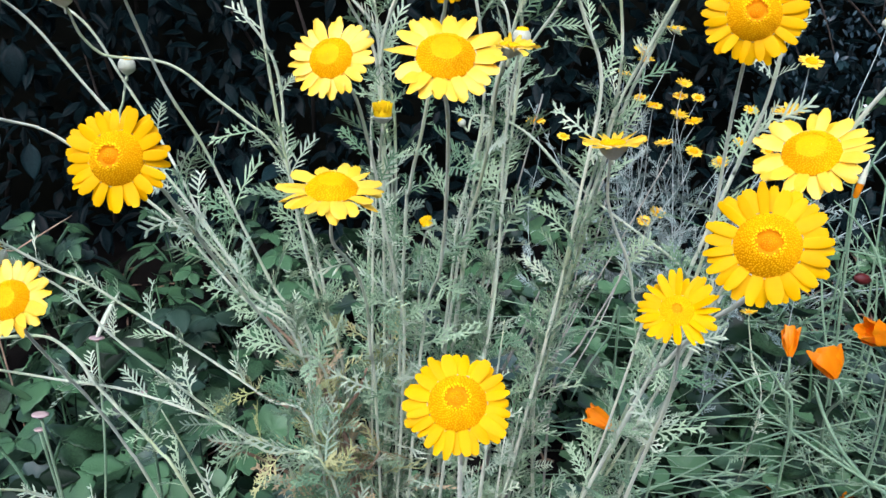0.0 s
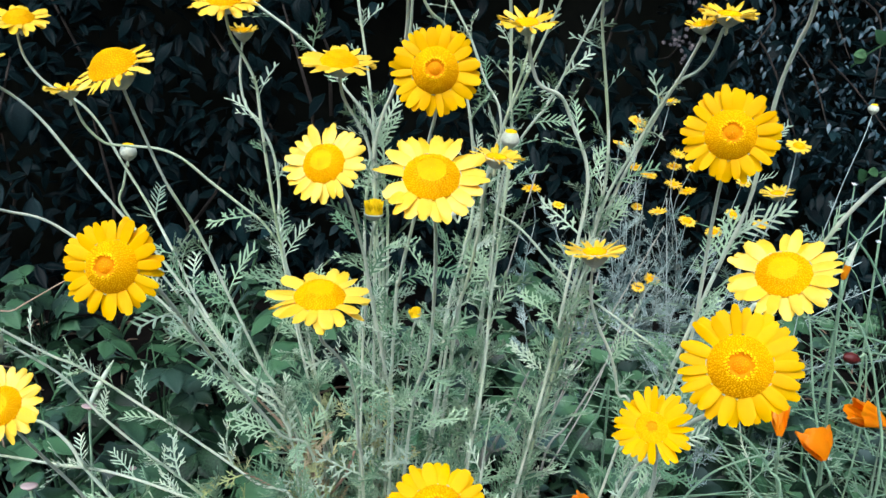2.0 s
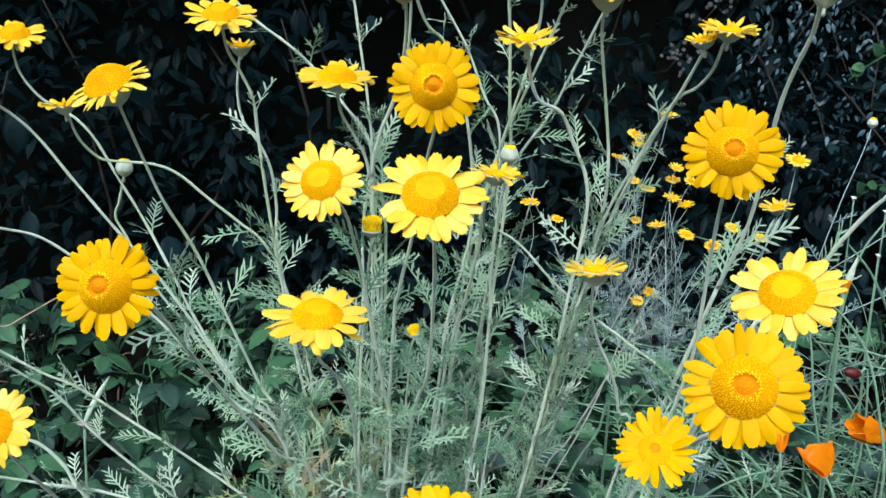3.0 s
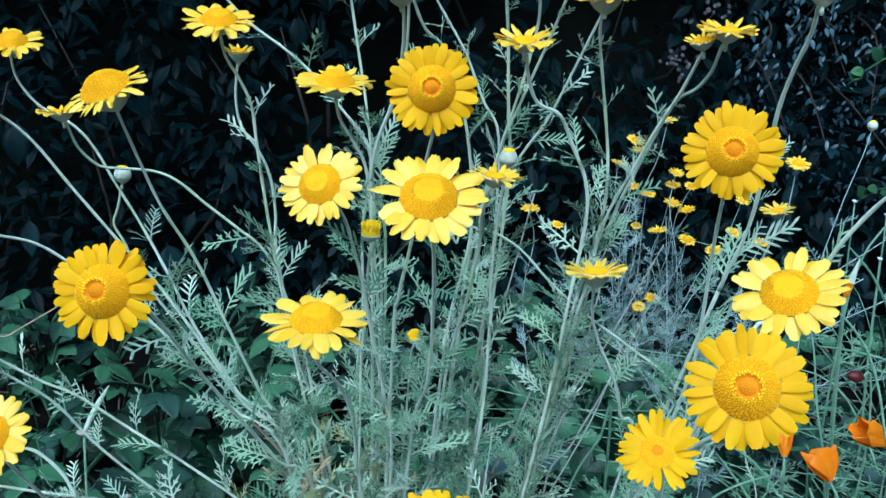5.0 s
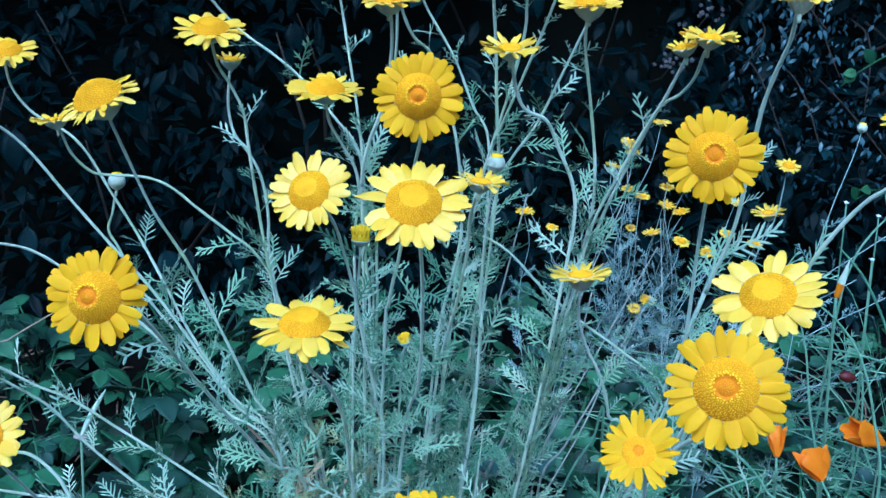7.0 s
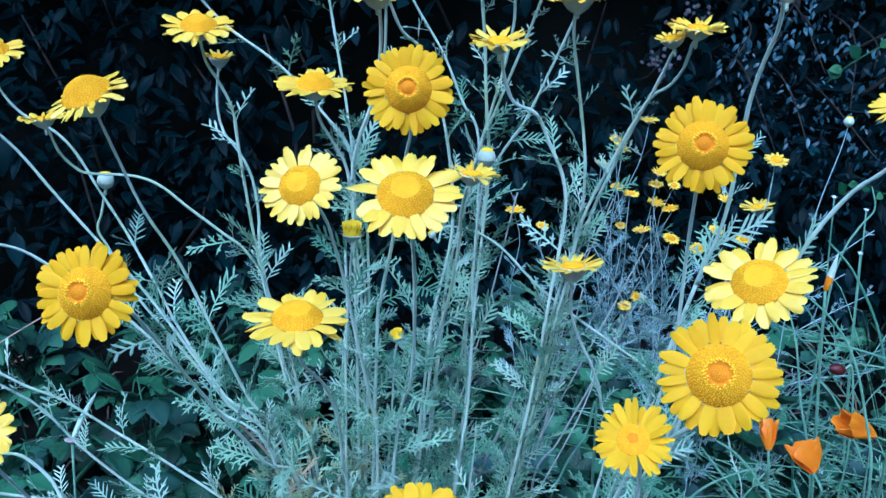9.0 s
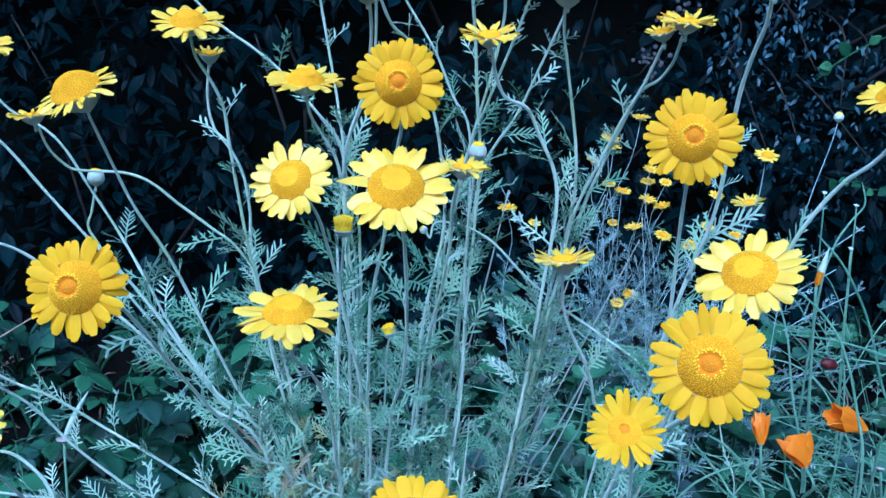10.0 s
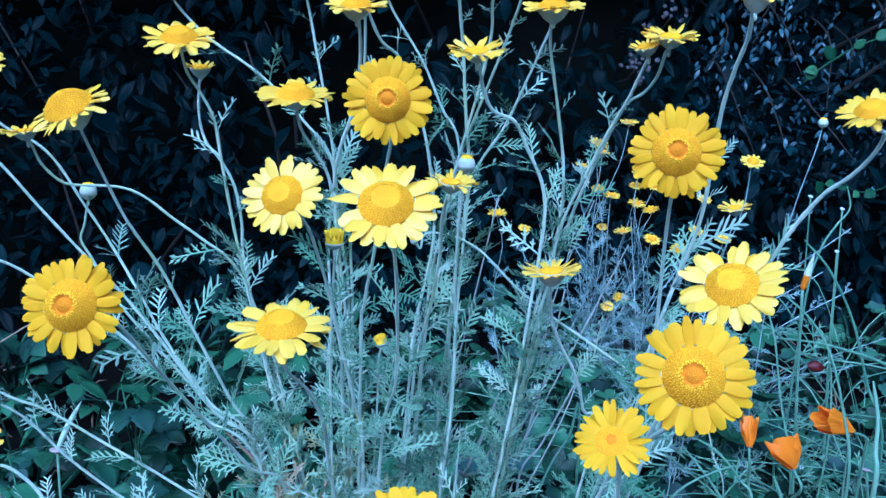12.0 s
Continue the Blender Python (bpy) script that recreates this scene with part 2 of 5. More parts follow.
RAY_SHAPES = [petal_shape(w, l, b, t, c) for w, l, b, t, c in ((0.40, 0.02, 0.05, 0.03, 0.24), (0.43, 0.04, 0.10, -0.07, 0.20), (0.36, 0.02, 0.02, 0.08, 0.28), (0.41, 0.05, 0.14, 0.02, 0.19), (0.38, 0.02, -0.05, -0.06, 0.30), (0.33, 0.03, 0.17, 0.11, 0.24), (0.43, 0.04, 0.0, 0.05, 0.23), (0.36, 0.05, 0.08, -0.10, 0.21))]
PETALS = [s.mesh("petal", [PETAL]) for s in PETAL_SHAPES]
PALE_PETALS = [s.mesh("petal", [PETAL_PALE]) for s in RAY_SHAPES]


def disc_shape(high, core, count, seed, dip=0.10, bulge=0.0):
    """The dome of florets, one in radius: buds packed in a spiral, a ring of open ones, a sunken closed core, which may bulge in its middle."""
    s, r0 = Shape(), random.Random(seed)

    def lift(r):
        z = high * (1 - r ** 2.3)
        return z - (dip * (1 - (r / core) ** 6) * (1 - bulge * max(0, 1 - (r / core / 0.72) ** 2)) if r < core else 0)

    s.lathe([(1.0, -0.12)] + [(r, lift(r) - 0.02) for r in (1.0, 0.9, 0.75, 0.6, core * 1.02, core * 0.9, core * 0.7, 0.2, 0.01)], 24, 0)
    s.m = [1 if max(s.v[i].xy.length for i in f) < core * 1.1 else 3 for f in s.f]
    for i in range(count):
        r = math.sqrt((i + 0.5) / count)
        a = i * 2.399963 + r0.uniform(-0.05, 0.05)
        slope = (lift(min(r + 0.02, 1)) - lift(max(r - 0.02, 0))) / 0.04
        z = Vector((-slope * math.cos(a), -slope * math.sin(a), 1))
        size = 0.92 / math.sqrt(count) * r0.uniform(0.85, 1.1)
        ring = core * 0.97 < r < core * 1.2
        mat = 4 if bulge and r < core * 0.5 else 1 if r < core * 0.97 else (2 if ring else 0)
        tall = size * (0.6 if mat in (1, 4) else r0.uniform(1.1, 2.0) if mat == 2 else r0.uniform(0.5, 0.85))
        m = frame_of(z, r0.uniform(0, 6), (r * math.cos(a), r * math.sin(a), lift(r) - 0.02))
        wide = 1.25 if mat == 2 else 0.88
        ring5 = [(math.cos(k * 1.2566), math.sin(k * 1.2566)) for k in range(5)]
        s.add([(size * x * 0.8, size * y * 0.8, 0) for x, y in ring5] + [(size * x * wide * 0.75, size * y * wide * 0.75, tall * 0.75) for x, y in ring5] + [(0, 0, tall * (0.8 if mat == 2 else 1.0))],
              [(k, (k + 1) % 5, 5 + (k + 1) % 5, 5 + k) for k in range(5)] + [(5 + k, 5 + (k + 1) % 5, 10) for k in range(5)], mat, m)
    return s


DISCS = {
    "old": disc_shape(0.70, 0.40, 640, 1, 0.15, 0.75).mesh("disc", [FLORET_DOME, FLORET_CORE, FLORET_OPEN, FLORET_GAP, FLORET_HEART], False),
    "ripe": disc_shape(0.52, 0.50, 640, 2, 0.05).mesh("disc", [FLORET, FLORET_MID, FLORET, FLORET_GAP], False),
    "flat": disc_shape(0.62, 0.12, 420, 7, 0.0).mesh("disc", [FLORET, FLORET, FLORET, FLORET_GAP], False),
    "young": disc_shape(0.26, 0.34, 340, 3).mesh("disc", [FLORET_MID, FLORET_CORE, FLORET_MID, FLORET_GAP], False),
    "half": disc_shape(0.22, 0.75, 220, 4).mesh("disc", [FLORET, FLORET, FLORET, FLORET_GAP], False),
}


def calyx_shape(deep, seed):
    """The green cup below a head: a bowl with rows of overlapping scales."""
    s, r0 = Shape(), random.Random(seed)
    bowl = lambda t: (0.13 + 0.87 * math.sin(t * math.pi / 2) ** 0.75, -deep * (1 - t) ** 1.25)
    s.lathe([bowl(k / 8) for k in range(9)] + [(0.8, 0.04)], 20, 0)
    for row, t0 in enumerate((0.12, 0.34, 0.58, 0.78)):
        count = (10, 14, 18, 20)[row]
        for k in range(count):
            a = (k + row * 0.5) * 2 * math.pi / count + r0.uniform(-0.04, 0.04)
            pts = []
            for t, w, lift in ((t0, 0.5, 0.01), (t0 + 0.16, 0.5, 0.05), (t0 + 0.30, 0.0, 0.045)):
                r, z = bowl(min(t, 1))
                r += lift
                for sgn in ((-1, 1) if w else (0,)):
                    b = a + sgn * w * 2.2 * math.pi / count * 0.62
                    pts.append((r * math.cos(b), r * math.sin(b), z))
            s.add(pts, [(0, 1, 3, 2), (2, 3, 4)], 0)
    return s


CALYX_MESH = [calyx_shape(0.85, 1).mesh("calyx", [CALYX]), calyx_shape(1.05, 2).mesh("calyx", [CALYX])]


def opening_shape():
    """A bud that is opening: a scaly cup with a brush of short yellow petals."""
    s = calyx_shape(0.72, 6)
    s.lathe([(1.0, -0.02), (1.02, 0.04), (0.97, 0.09), (0.85, 0.10)], 20, 0)
    s.lathe([(0.94, 0.08), (0.98, 0.45), (0.80, 0.85), (0.40, 1.05), (0.02, 1.10)], 16, 1)
    for k in range(44):
        a, r = k * 2.4, 0.92 * math.sqrt((k + 0.5) / 44)
        top = 1.75 - 0.45 * r + rng.uniform(-0.1, 0.12)
        s.tube([(r * 0.95 * math.cos(a), r * 0.95 * math.sin(a), 0.2), (r * 1.10 * math.cos(a), r * 1.10 * math.sin(a), top * 0.7), (r * 1.18 * math.cos(a), r * 1.18 * math.sin(a), top)], [0.10, 0.13, 0.07], 5, 1, 0.6)
    return s


def bud_shape(tip):
    """A closed bud: a scaly ball, with a little yellow at the top where it begins to open."""
    s = calyx_shape(0.95, 5)
    s.lathe([(1.0, -0.02), (1.04, 0.22), (0.98, 0.55), (0.84, 0.85), (0.66, 1.02)], 20, 0)
    s.lathe([(0.70, 0.98), (0.64, 1.12), (0.44, 1.26), (0.02, 1.32)], 16, 1)
    for k in range(30):
        a, r = k * 2.4, 0.62 * math.sqrt((k + 0.5) / 30)
        s.tube([(r * math.cos(a), r * math.sin(a), 0.9), (r * 1.05 * math.cos(a), r * 1.05 * math.sin(a), 1.36 - 0.3 * r + tip * rng.uniform(0.5, 1.0))], [0.10, 0.05], 5, 1)
    return s


BUD = bud_shape(0.08).mesh("bud", [CALYX, FLORET_OPEN])
BUD_OPEN = opening_shape().mesh("bud", [CALYX, FLORET_OPEN])


def plume_leaf(s, r0, m, pairs, wide, teeth, slim):
    """A feathery leaf, one long, added to s: a curved midrib with pairs of narrow blunt lobes, each with its own teeth."""
    sag, sway = r0.uniform(-0.12, 0.20), r0.uniform(-0.14, 0.14)
    rib = lambda t: Vector((t, sway * t * t, 0.10 * math.sin(2.2 * t) - sag * t * t))

    def blade(p, d, up, length, w):
        side = up.cross(d).normalized()
        mid, end = p + d * length * 0.7, p + d * length
        s.add([p - side * w * 0.40, p + side * w * 0.40, mid - side * w * 0.5, mid + side * w * 0.5, mid + up * w * 0.34, end],
              [(0, 1, 4), (1, 3, 4), (3, 5, 4), (5, 2, 4), (2, 0, 4), (0, 2, 5, 3, 1)], 0, m)

    for k in range(4):
        blade(rib(k / 4), (rib((k + 1) / 4) - rib(k / 4)).normalized(), Vector((0, 0, 1)), 0.30, 0.045)
    for i in range(pairs):
        t = (0.22 if pairs > 4 else 0.36) + (0.74 if pairs > 4 else 0.60) * i / (pairs - 1)
        reach = wide * math.sin(math.pi * (0.20 + 0.66 * t)) ** 0.7 * r0.uniform(0.75, 1.15)
        for sgn in (-1, 1):
            if r0.random() < 0.06:
                continue
            p = rib(min(1, t + sgn * 0.02 + r0.uniform(-0.02, 0.02)))
            ang = radians(r0.uniform(42, 66) - 20 * t)
            up = Vector((0, sgn * -0.3, 1)).normalized()
            d = Vector((math.cos(ang), sgn * math.sin(ang), r0.uniform(0.0, 0.28))).normalized()
            blade(p, d, up, reach, slim)
            for k in range(teeth):
                q = p + d * reach * (0.36 + 0.42 * (k // 2) / max(1, (teeth - 1) // 2))
                turn = Matrix.Rotation((1 if k % 2 else -1) * radians(r0.uniform(34, 50)), 3, up)
                blade(q, turn @ d, up, reach * r0.uniform(0.28, 0.42), slim * 0.72)


def tuft_shape(seed, leaves, pairs, wide, teeth, slim):
    """The leaves of one node round the stem (z): a full leaf and the small ones from its axil; the full leaf is one long."""
    s, r0 = Shape(), random.Random(seed)
    for k in range(leaves):
        size = 1.0 if k == 0 else r0.uniform(0.35, 0.70)
        turn = r0.uniform(-0.3, 0.3) if k == 0 else r0.choice((-1, 1)) * r0.uniform(0.5, 2.4)
        rise = radians(r0.uniform(22, 48) if k == 0 else r0.uniform(30, 68))
        m = Matrix.Rotation(turn, 4, "Z") @ Matrix.Rotation(-rise, 4, "Y") @ Matrix.Rotation(r0.uniform(-0.9, 0.9), 4, "X") @ Matrix.Diagonal((size, size, size, 1))
        plume_leaf(s, r0, m, max(3, pairs - (1 if k else 0)), wide, teeth if k == 0 else max(0, teeth - 2), slim)
    return s


TOP_TUFTS = [tuft_shape(k, 2 + k % 3, 3 + k % 2, 0.40, 0, 0.066) for k in range(8)]
MID_TUFTS = [tuft_shape(20 + k, 2 + k % 3, 5 + k % 2, 0.35, 0 if k % 2 else 2, 0.047) for k in range(8)]
LOW_TUFTS = [tuft_shape(40 + k, 1 + k % 3, 7, 0.34, 2 if k % 3 else 4, 0.040) for k in range(8)]
TUFTS = {m.name: [[t.mesh("leaf", [m], False) for t in row] for row in (TOP_TUFTS, MID_TUFTS, LOW_TUFTS)] for m in (LEAF, LEAF_YOUNG_LIT, LEAF_FAR, LEAF_YELLOW, LEAF_DRY)}

FORMS = {  # disc share, petals, lift of petals, its spread, petal width, disc kind, petals' colour
    "old": (0.52, 32, 1, 6, 1.12, "old", PETALS),
    "ripe": (0.50, 24, 4, 11, 1.06, "ripe", PALE_PETALS),
    "flat": (0.60, 29, -6, 12, 0.72, "flat", PALE_PETALS),
    "young": (0.42, 28, 8, 24, 0.95, "young", PETALS),
    "half": (0.42, 23, 15, 9, 0.72, "half", PALE_PETALS),
    "cup": (0.60, 19, 30, 9, 0.7, "half", PALE_PETALS),
    "opening": (0.85, 22, 78, 5, 0.9, "half", PETALS),
}
CLUMP = "flowering stems of the clump"
LABELS = {
    "old": "golden yellow daisy with a high domed disc, on a downy stem",
    "ripe": "open golden yellow daisy with a rounded disc, on a downy stem",
    "flat": "yellow daisy lightened for sky light, with a broad flat disc and short petals",
    "young": "young yellow daisy with a flat disc and uneven petals",
    "half": "yellow daisy with lifted petals over a pale green cup",
    "cup": "half-open yellow daisy with short upright petals on its cup",
    "opening": "yellow bud just opening on a grey-green stem",
    "bud": "closed pale green daisy bud on a thin stem",
}


def leafy(top, line, count, start, long, dry=0.15, kind=LEAF):
    """Feathery leaves in tufts at the nodes of a stem, from the share start of its length down to its foot; larger further down."""
    lengths = [0.0]
    for a, b in zip(line, line[1:]):
        lengths.append(lengths[-1] + (b - a).length)
    turn = rng.uniform(0, 6.28)
    for k in range(count):
        share = start * 0.85 + (0.80 - start * 0.85) * ((k + rng.uniform(0.1, 0.9)) / count) ** 0.85
        t = max(0.01, share) * lengths[-1]
        i = max(1, next((n for n, d in enumerate(lengths) if d >= t), len(lengths) - 1))
        f = (t - lengths[i - 1]) / max(1e-6, lengths[i] - lengths[i - 1])
        p = line[i - 1].lerp(line[i], min(1, max(0, f)))
        if p.z < 0.05 or (p.x < -0.08 and p.z < 0.36 and rng.random() < 0.4):  # the outer stems are barer low down
            continue
        up = (line[i - 1] - line[i]).normalized()
        turn += 2.4 + rng.uniform(-0.4, 0.4)
        size = long * rng.uniform(0.75, 1.2) * (0.41 + 0.51 * min(1, t / 0.18))
        row = 0 if t < 0.075 else 1 if t < 0.15 or rng.random() < 0.25 else 2
        aged = p.z < 0.29 and -0.13 < p.x < -0.02 and p.y < 0.55 and rng.random() < dry * 2
        shade = rng.choice((LEAF_YELLOW, LEAF_YELLOW, LEAF_DRY)) if aged else LEAF_YOUNG_LIT if kind is LEAF and rng.random() < (1.0, 0.45, 0.08)[row] else kind
        me = rng.choice(TUFTS[shade.name][row])
        part("leaf", me, top, frame_of(up, turn, p) @ Matrix.Diagonal((size, size, size, 1)), "yellowing feathery leaf" if shade is LEAF_YELLOW else "withered tan feathery leaf" if aged else "")


def marguerite(head, face, radius, form, way, leaves=12, girth=1.0, start=0.18, group=CLUMP, far=False):
    """One flowering stem: head at a place, facing a way, with the stem running down to the ground."""
    head, face, leafless = Vector(head), Vector(face).normalized(), start
    top = thing("golden_marguerite", way[-1], LABELS[form], "flower", group)
    ball = form in ("bud", "opening")
    disc = radius * (0.76 if form == "bud" else 0.88 if ball else FORMS[form][0])
    deep = disc * (0.95 if ball else 0.95 if form in ("half", "cup") else 0.8)
    neck = head - face * deep
    first = Vector(way[0])
    line = smooth_line([neck + face * disc * 0.15, neck - face * min(0.003, (first - neck).length * 0.4)] + list(way), 3 if far else 5)
    n = len(line)
    radii = [0.00070 * girth * (0.92 + 0.36 * i / n) * (1.25 if i < 2 else 1.0) * (1 + 0.07 * math.sin(i * 1.9) + rng.uniform(-0.06, 0.10)) for i in range(n)]
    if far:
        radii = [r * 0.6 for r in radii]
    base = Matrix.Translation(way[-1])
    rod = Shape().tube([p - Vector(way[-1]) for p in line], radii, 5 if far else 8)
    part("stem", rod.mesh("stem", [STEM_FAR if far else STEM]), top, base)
    spin = rng.uniform(0, 6.28)
    pose0 = frame_of(face, spin, head)
    size = Matrix.Diagonal((disc, disc, disc, 1))
    if ball:
        part("bud", BUD if form == "bud" else BUD_OPEN, top, pose0 @ size)
    else:
        share, count, lift, vary, width, kind, colour = FORMS[form]
        plump = Matrix.Diagonal((1.12, 1.12, 1.2, 1)) if form in ("half", "cup") else Matrix()
        cup = part("calyx", rng.choice(CALYX_MESH), top, pose0 @ size @ plump, "pale green scaly cup")
        part("disc", DISCS[kind], cup, pose0 @ Matrix.Translation((0, 0, 0.02 * disc)) @ size, "orange-yellow disc of packed florets")
        start = 0.90 * disc
        merged = Shape() if far else None
        skip = {rng.randrange(count)} if form in ("young", "ripe") and not far else set()
        for k in range(count):
            if k in skip and rng.random() < 0.4:
                continue
            a = 2 * math.pi * (k + rng.uniform(-0.3, 0.3)) / count
            slope = radians(lift + rng.uniform(-vary, vary) + (3 if k % 2 else -3))
            span = (radius - start) / max(0.45, math.cos(slope)) if lift < 60 else radius * 0.85
            span *= rng.uniform(0.84, 1.08)
            wide = width * 2 * math.pi * radius * 0.80 / count * 1.42 / (span * 0.42) * 0.95
            wide = min(wide, 1.5) * rng.uniform(0.76, 1.04)
            m = Matrix.Rotation(a, 4, "Z") @ Matrix.Translation((start, 0, (0.0 if k % 2 else -0.07) * disc)) @ Matrix.Rotation(-slope, 4, "Y") @ Matrix.Rotation(rng.uniform(-0.11, 0.11), 4, "X") @ Matrix.Diagonal((span, span * wide, span, 1))
            j = rng.randrange(len(PETALS))
            if far:
                merged.join(PETAL_SHAPES[j], m)
            else:
                part("petal", colour[j], cup, pose0 @ m)
        if far:
            part("petals", merged.mesh("petals", [PETAL_PALE]), cup, pose0)
    if leaves:
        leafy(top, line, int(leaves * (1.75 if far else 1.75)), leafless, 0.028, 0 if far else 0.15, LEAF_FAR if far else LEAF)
    return top


# ---------------------------------------------------------------- ground
def ground_height(x, y):
    near = math.exp(-((x / 3) ** 2 + ((y - 0.5) / 3) ** 2))
    return near * (0.012 * noise.noise((x * 6, y * 6, 0)) + 0.006 * noise.noise((x * 25, y * 25, 3))) - 0.004


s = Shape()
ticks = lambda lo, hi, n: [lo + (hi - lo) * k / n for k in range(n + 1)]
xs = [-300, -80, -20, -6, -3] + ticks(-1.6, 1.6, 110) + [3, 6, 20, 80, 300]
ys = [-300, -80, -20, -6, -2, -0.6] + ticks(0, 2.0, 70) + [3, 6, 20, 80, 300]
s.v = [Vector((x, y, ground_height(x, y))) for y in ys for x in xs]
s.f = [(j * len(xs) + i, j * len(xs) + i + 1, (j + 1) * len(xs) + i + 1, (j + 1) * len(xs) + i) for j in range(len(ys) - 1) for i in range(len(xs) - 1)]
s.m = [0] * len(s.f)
tagged(new("ground", s.mesh("ground", [SOIL_SHADED])), "crumbly garden soil, coloured near black for the shade between plants", "soil", kind="structure")

# an unseen gravel sheet before the bed, added to bounce light onto the flowers
s = Shape()
px, py = ticks(-3.2, 3.2, 40), ticks(-2.6, 0.0, 18)
s.v = [Vector((x, y, 0.012 + 0.004 * noise.noise((x * 7, y * 7, 1)) - (0.03 if y == py[-1] or y == py[0] else 0))) for y in py for x in px]
s.f = [(b * len(px) + a, b * len(px) + a + 1, (b + 1) * len(px) + a + 1, (b + 1) * len(px) + a) for b in range(len(py) - 1) for a in range(len(px) - 1)]
s.m = [0] * len(s.f)
tagged(new("path", s.mesh("path", [BOUNCE_SHEET])), "unseen pale ground sheet added to bounce light up", "path", kind="structure")

# crumbs and dry twigs on the soil
s = Shape()
for k in range(420):
    x, y, a, r = rng.uniform(-0.9, 0.9), rng.uniform(0.35, 1.3), rng.uniform(0, 6.28), rng.uniform(0.01, 0.07)
    z = ground_height(x, y) + 0.003
    d = Vector((math.cos(a), math.sin(a), rng.uniform(-0.02, 0.25))) * r
    s.tube([(x, y, z), Vector((x, y, z + 0.004)) + d * 0.5, Vector((x, y, z)) + d], [0.0012, 0.0016, 0.0008], 5)
tagged(new("dry_twigs", s.mesh("dry_twigs", [STEM_DRY])), "dry brown twigs strewn on the soil", "twigs", kind="stuff")


# ---------------------------------------------------------------- hedge
def oval_shape(width, fold, sag, teeth=0, rows=6, stalk=0.12):
    """A folded leaf, one long, with a raised midrib line and a thin underside."""
    s = Shape()
    pts, n = [], rows
    for i in range(n + 1):
        t = i / n
        w = width * 0.5 * math.sin(math.pi * t ** 0.85) ** 0.85 + 0.004
        if teeth and 0 < i < n:
            w *= 1.0 + (teeth if i % 2 else -teeth)
        z = -sag * t * t
        pts += [(t, -w, z + fold * w), (t, -w * 0.5, z + fold * w * 0.35 + 0.012), (t, 0, z), (t, w * 0.5, z + fold * w * 0.35 + 0.012), (t, w, z + fold * w)]
    m = len(pts)
    s.v = [Vector(p) for p in pts] + [Vector((x, y, z - 0.012)) for x, y, z in pts]
    for i in range(n):
        for k in range(4):
            a = i * 5 + k
            s.f += [(a, a + 5, a + 6, a + 1), (m + a, m + a + 1, m + a + 6, m + a + 5)]
        s.f += [(i * 5, m + i * 5, m + i * 5 + 5, i * 5 + 5), (i * 5 + 4, i * 5 + 9, m + i * 5 + 9, m + i * 5 + 4)]
    s.m = [0] * len(s.f)
    if stalk:
        s.tube([(-stalk, 0, 0.01), (0.1, 0, -0.006)], [0.016, 0.014], 4)
    return s


def small_oval(width, fold, sag):
    return oval_shape(width, fold, sag, 0, 3, 0)


HEDGE_SMALL = [small_oval(0.42, 0.3, 0.2), small_oval(0.5, 0.15, 0.35), small_oval(0.34, 0.4, 0.1)]
HEDGE_BIG = [oval_shape(0.62, 0.2, 0.25).mesh("leaf", [HEDGE_SHADED]), oval_shape(0.52, 0.3, 0.15).mesh("leaf", [HEDGE_SHADED]), oval_shape(0.7, 0.12, 0.35, 0.06, 8).mesh("leaf", [HEDGE_SHADED])]


def hedge_face(x, z):
    """How far off the hedge's front lies: it bulges; the unseen lean overhead is added to shade it."""
    return 1.32 + 0.16 * noise.noise((x * 1.7, z * 1.9, 5)) + 0.05 * noise.noise((x * 5, z * 5, 9)) - min(0.85, 1.2 * max(0.0, z - 0.75))


hedge = thing("hedge", (0, 1.5, 0), "tall evergreen hedge, its deep shade put into near-black leaf colours", "hedge")
# a near-black body stands in for the shade behind the leaves
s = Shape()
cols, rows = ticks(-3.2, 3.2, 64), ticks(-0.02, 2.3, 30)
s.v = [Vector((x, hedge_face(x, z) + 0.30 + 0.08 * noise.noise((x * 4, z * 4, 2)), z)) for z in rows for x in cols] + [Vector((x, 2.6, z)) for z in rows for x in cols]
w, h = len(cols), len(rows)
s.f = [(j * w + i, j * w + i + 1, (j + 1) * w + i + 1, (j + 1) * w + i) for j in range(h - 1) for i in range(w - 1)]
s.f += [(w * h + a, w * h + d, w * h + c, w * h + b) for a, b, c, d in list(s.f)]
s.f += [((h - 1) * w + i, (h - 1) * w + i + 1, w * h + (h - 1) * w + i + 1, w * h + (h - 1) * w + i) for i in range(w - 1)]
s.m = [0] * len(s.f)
part("dark_inside", s.mesh("dark_inside", [HEDGE_INNER_SHADE]), hedge, Matrix())

r0 = random.Random(21)
s = Shape()
for k in range(70):
    x, z = r0.uniform(-1.3, 1.4), r0.uniform(0.0, 0.9)
    y = hedge_face(x, z) + r0.uniform(0.02, 0.25)
    a = Vector((r0.uniform(-0.2, 0.2), r0.uniform(-0.12, 0.02), r0.uniform(0.1, 0.4)))
    s.tube([(x, y, z), Vector((x, y, z)) + a * 0.5 + Vector((0.02, 0, 0)), Vector((x, y, z)) + a], [0.004, 0.003, 0.0015], 5)
tagged(part("twig_tangle", s.mesh("twig_tangle", [BARK]), hedge, Matrix()), kind="stuff")

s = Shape()
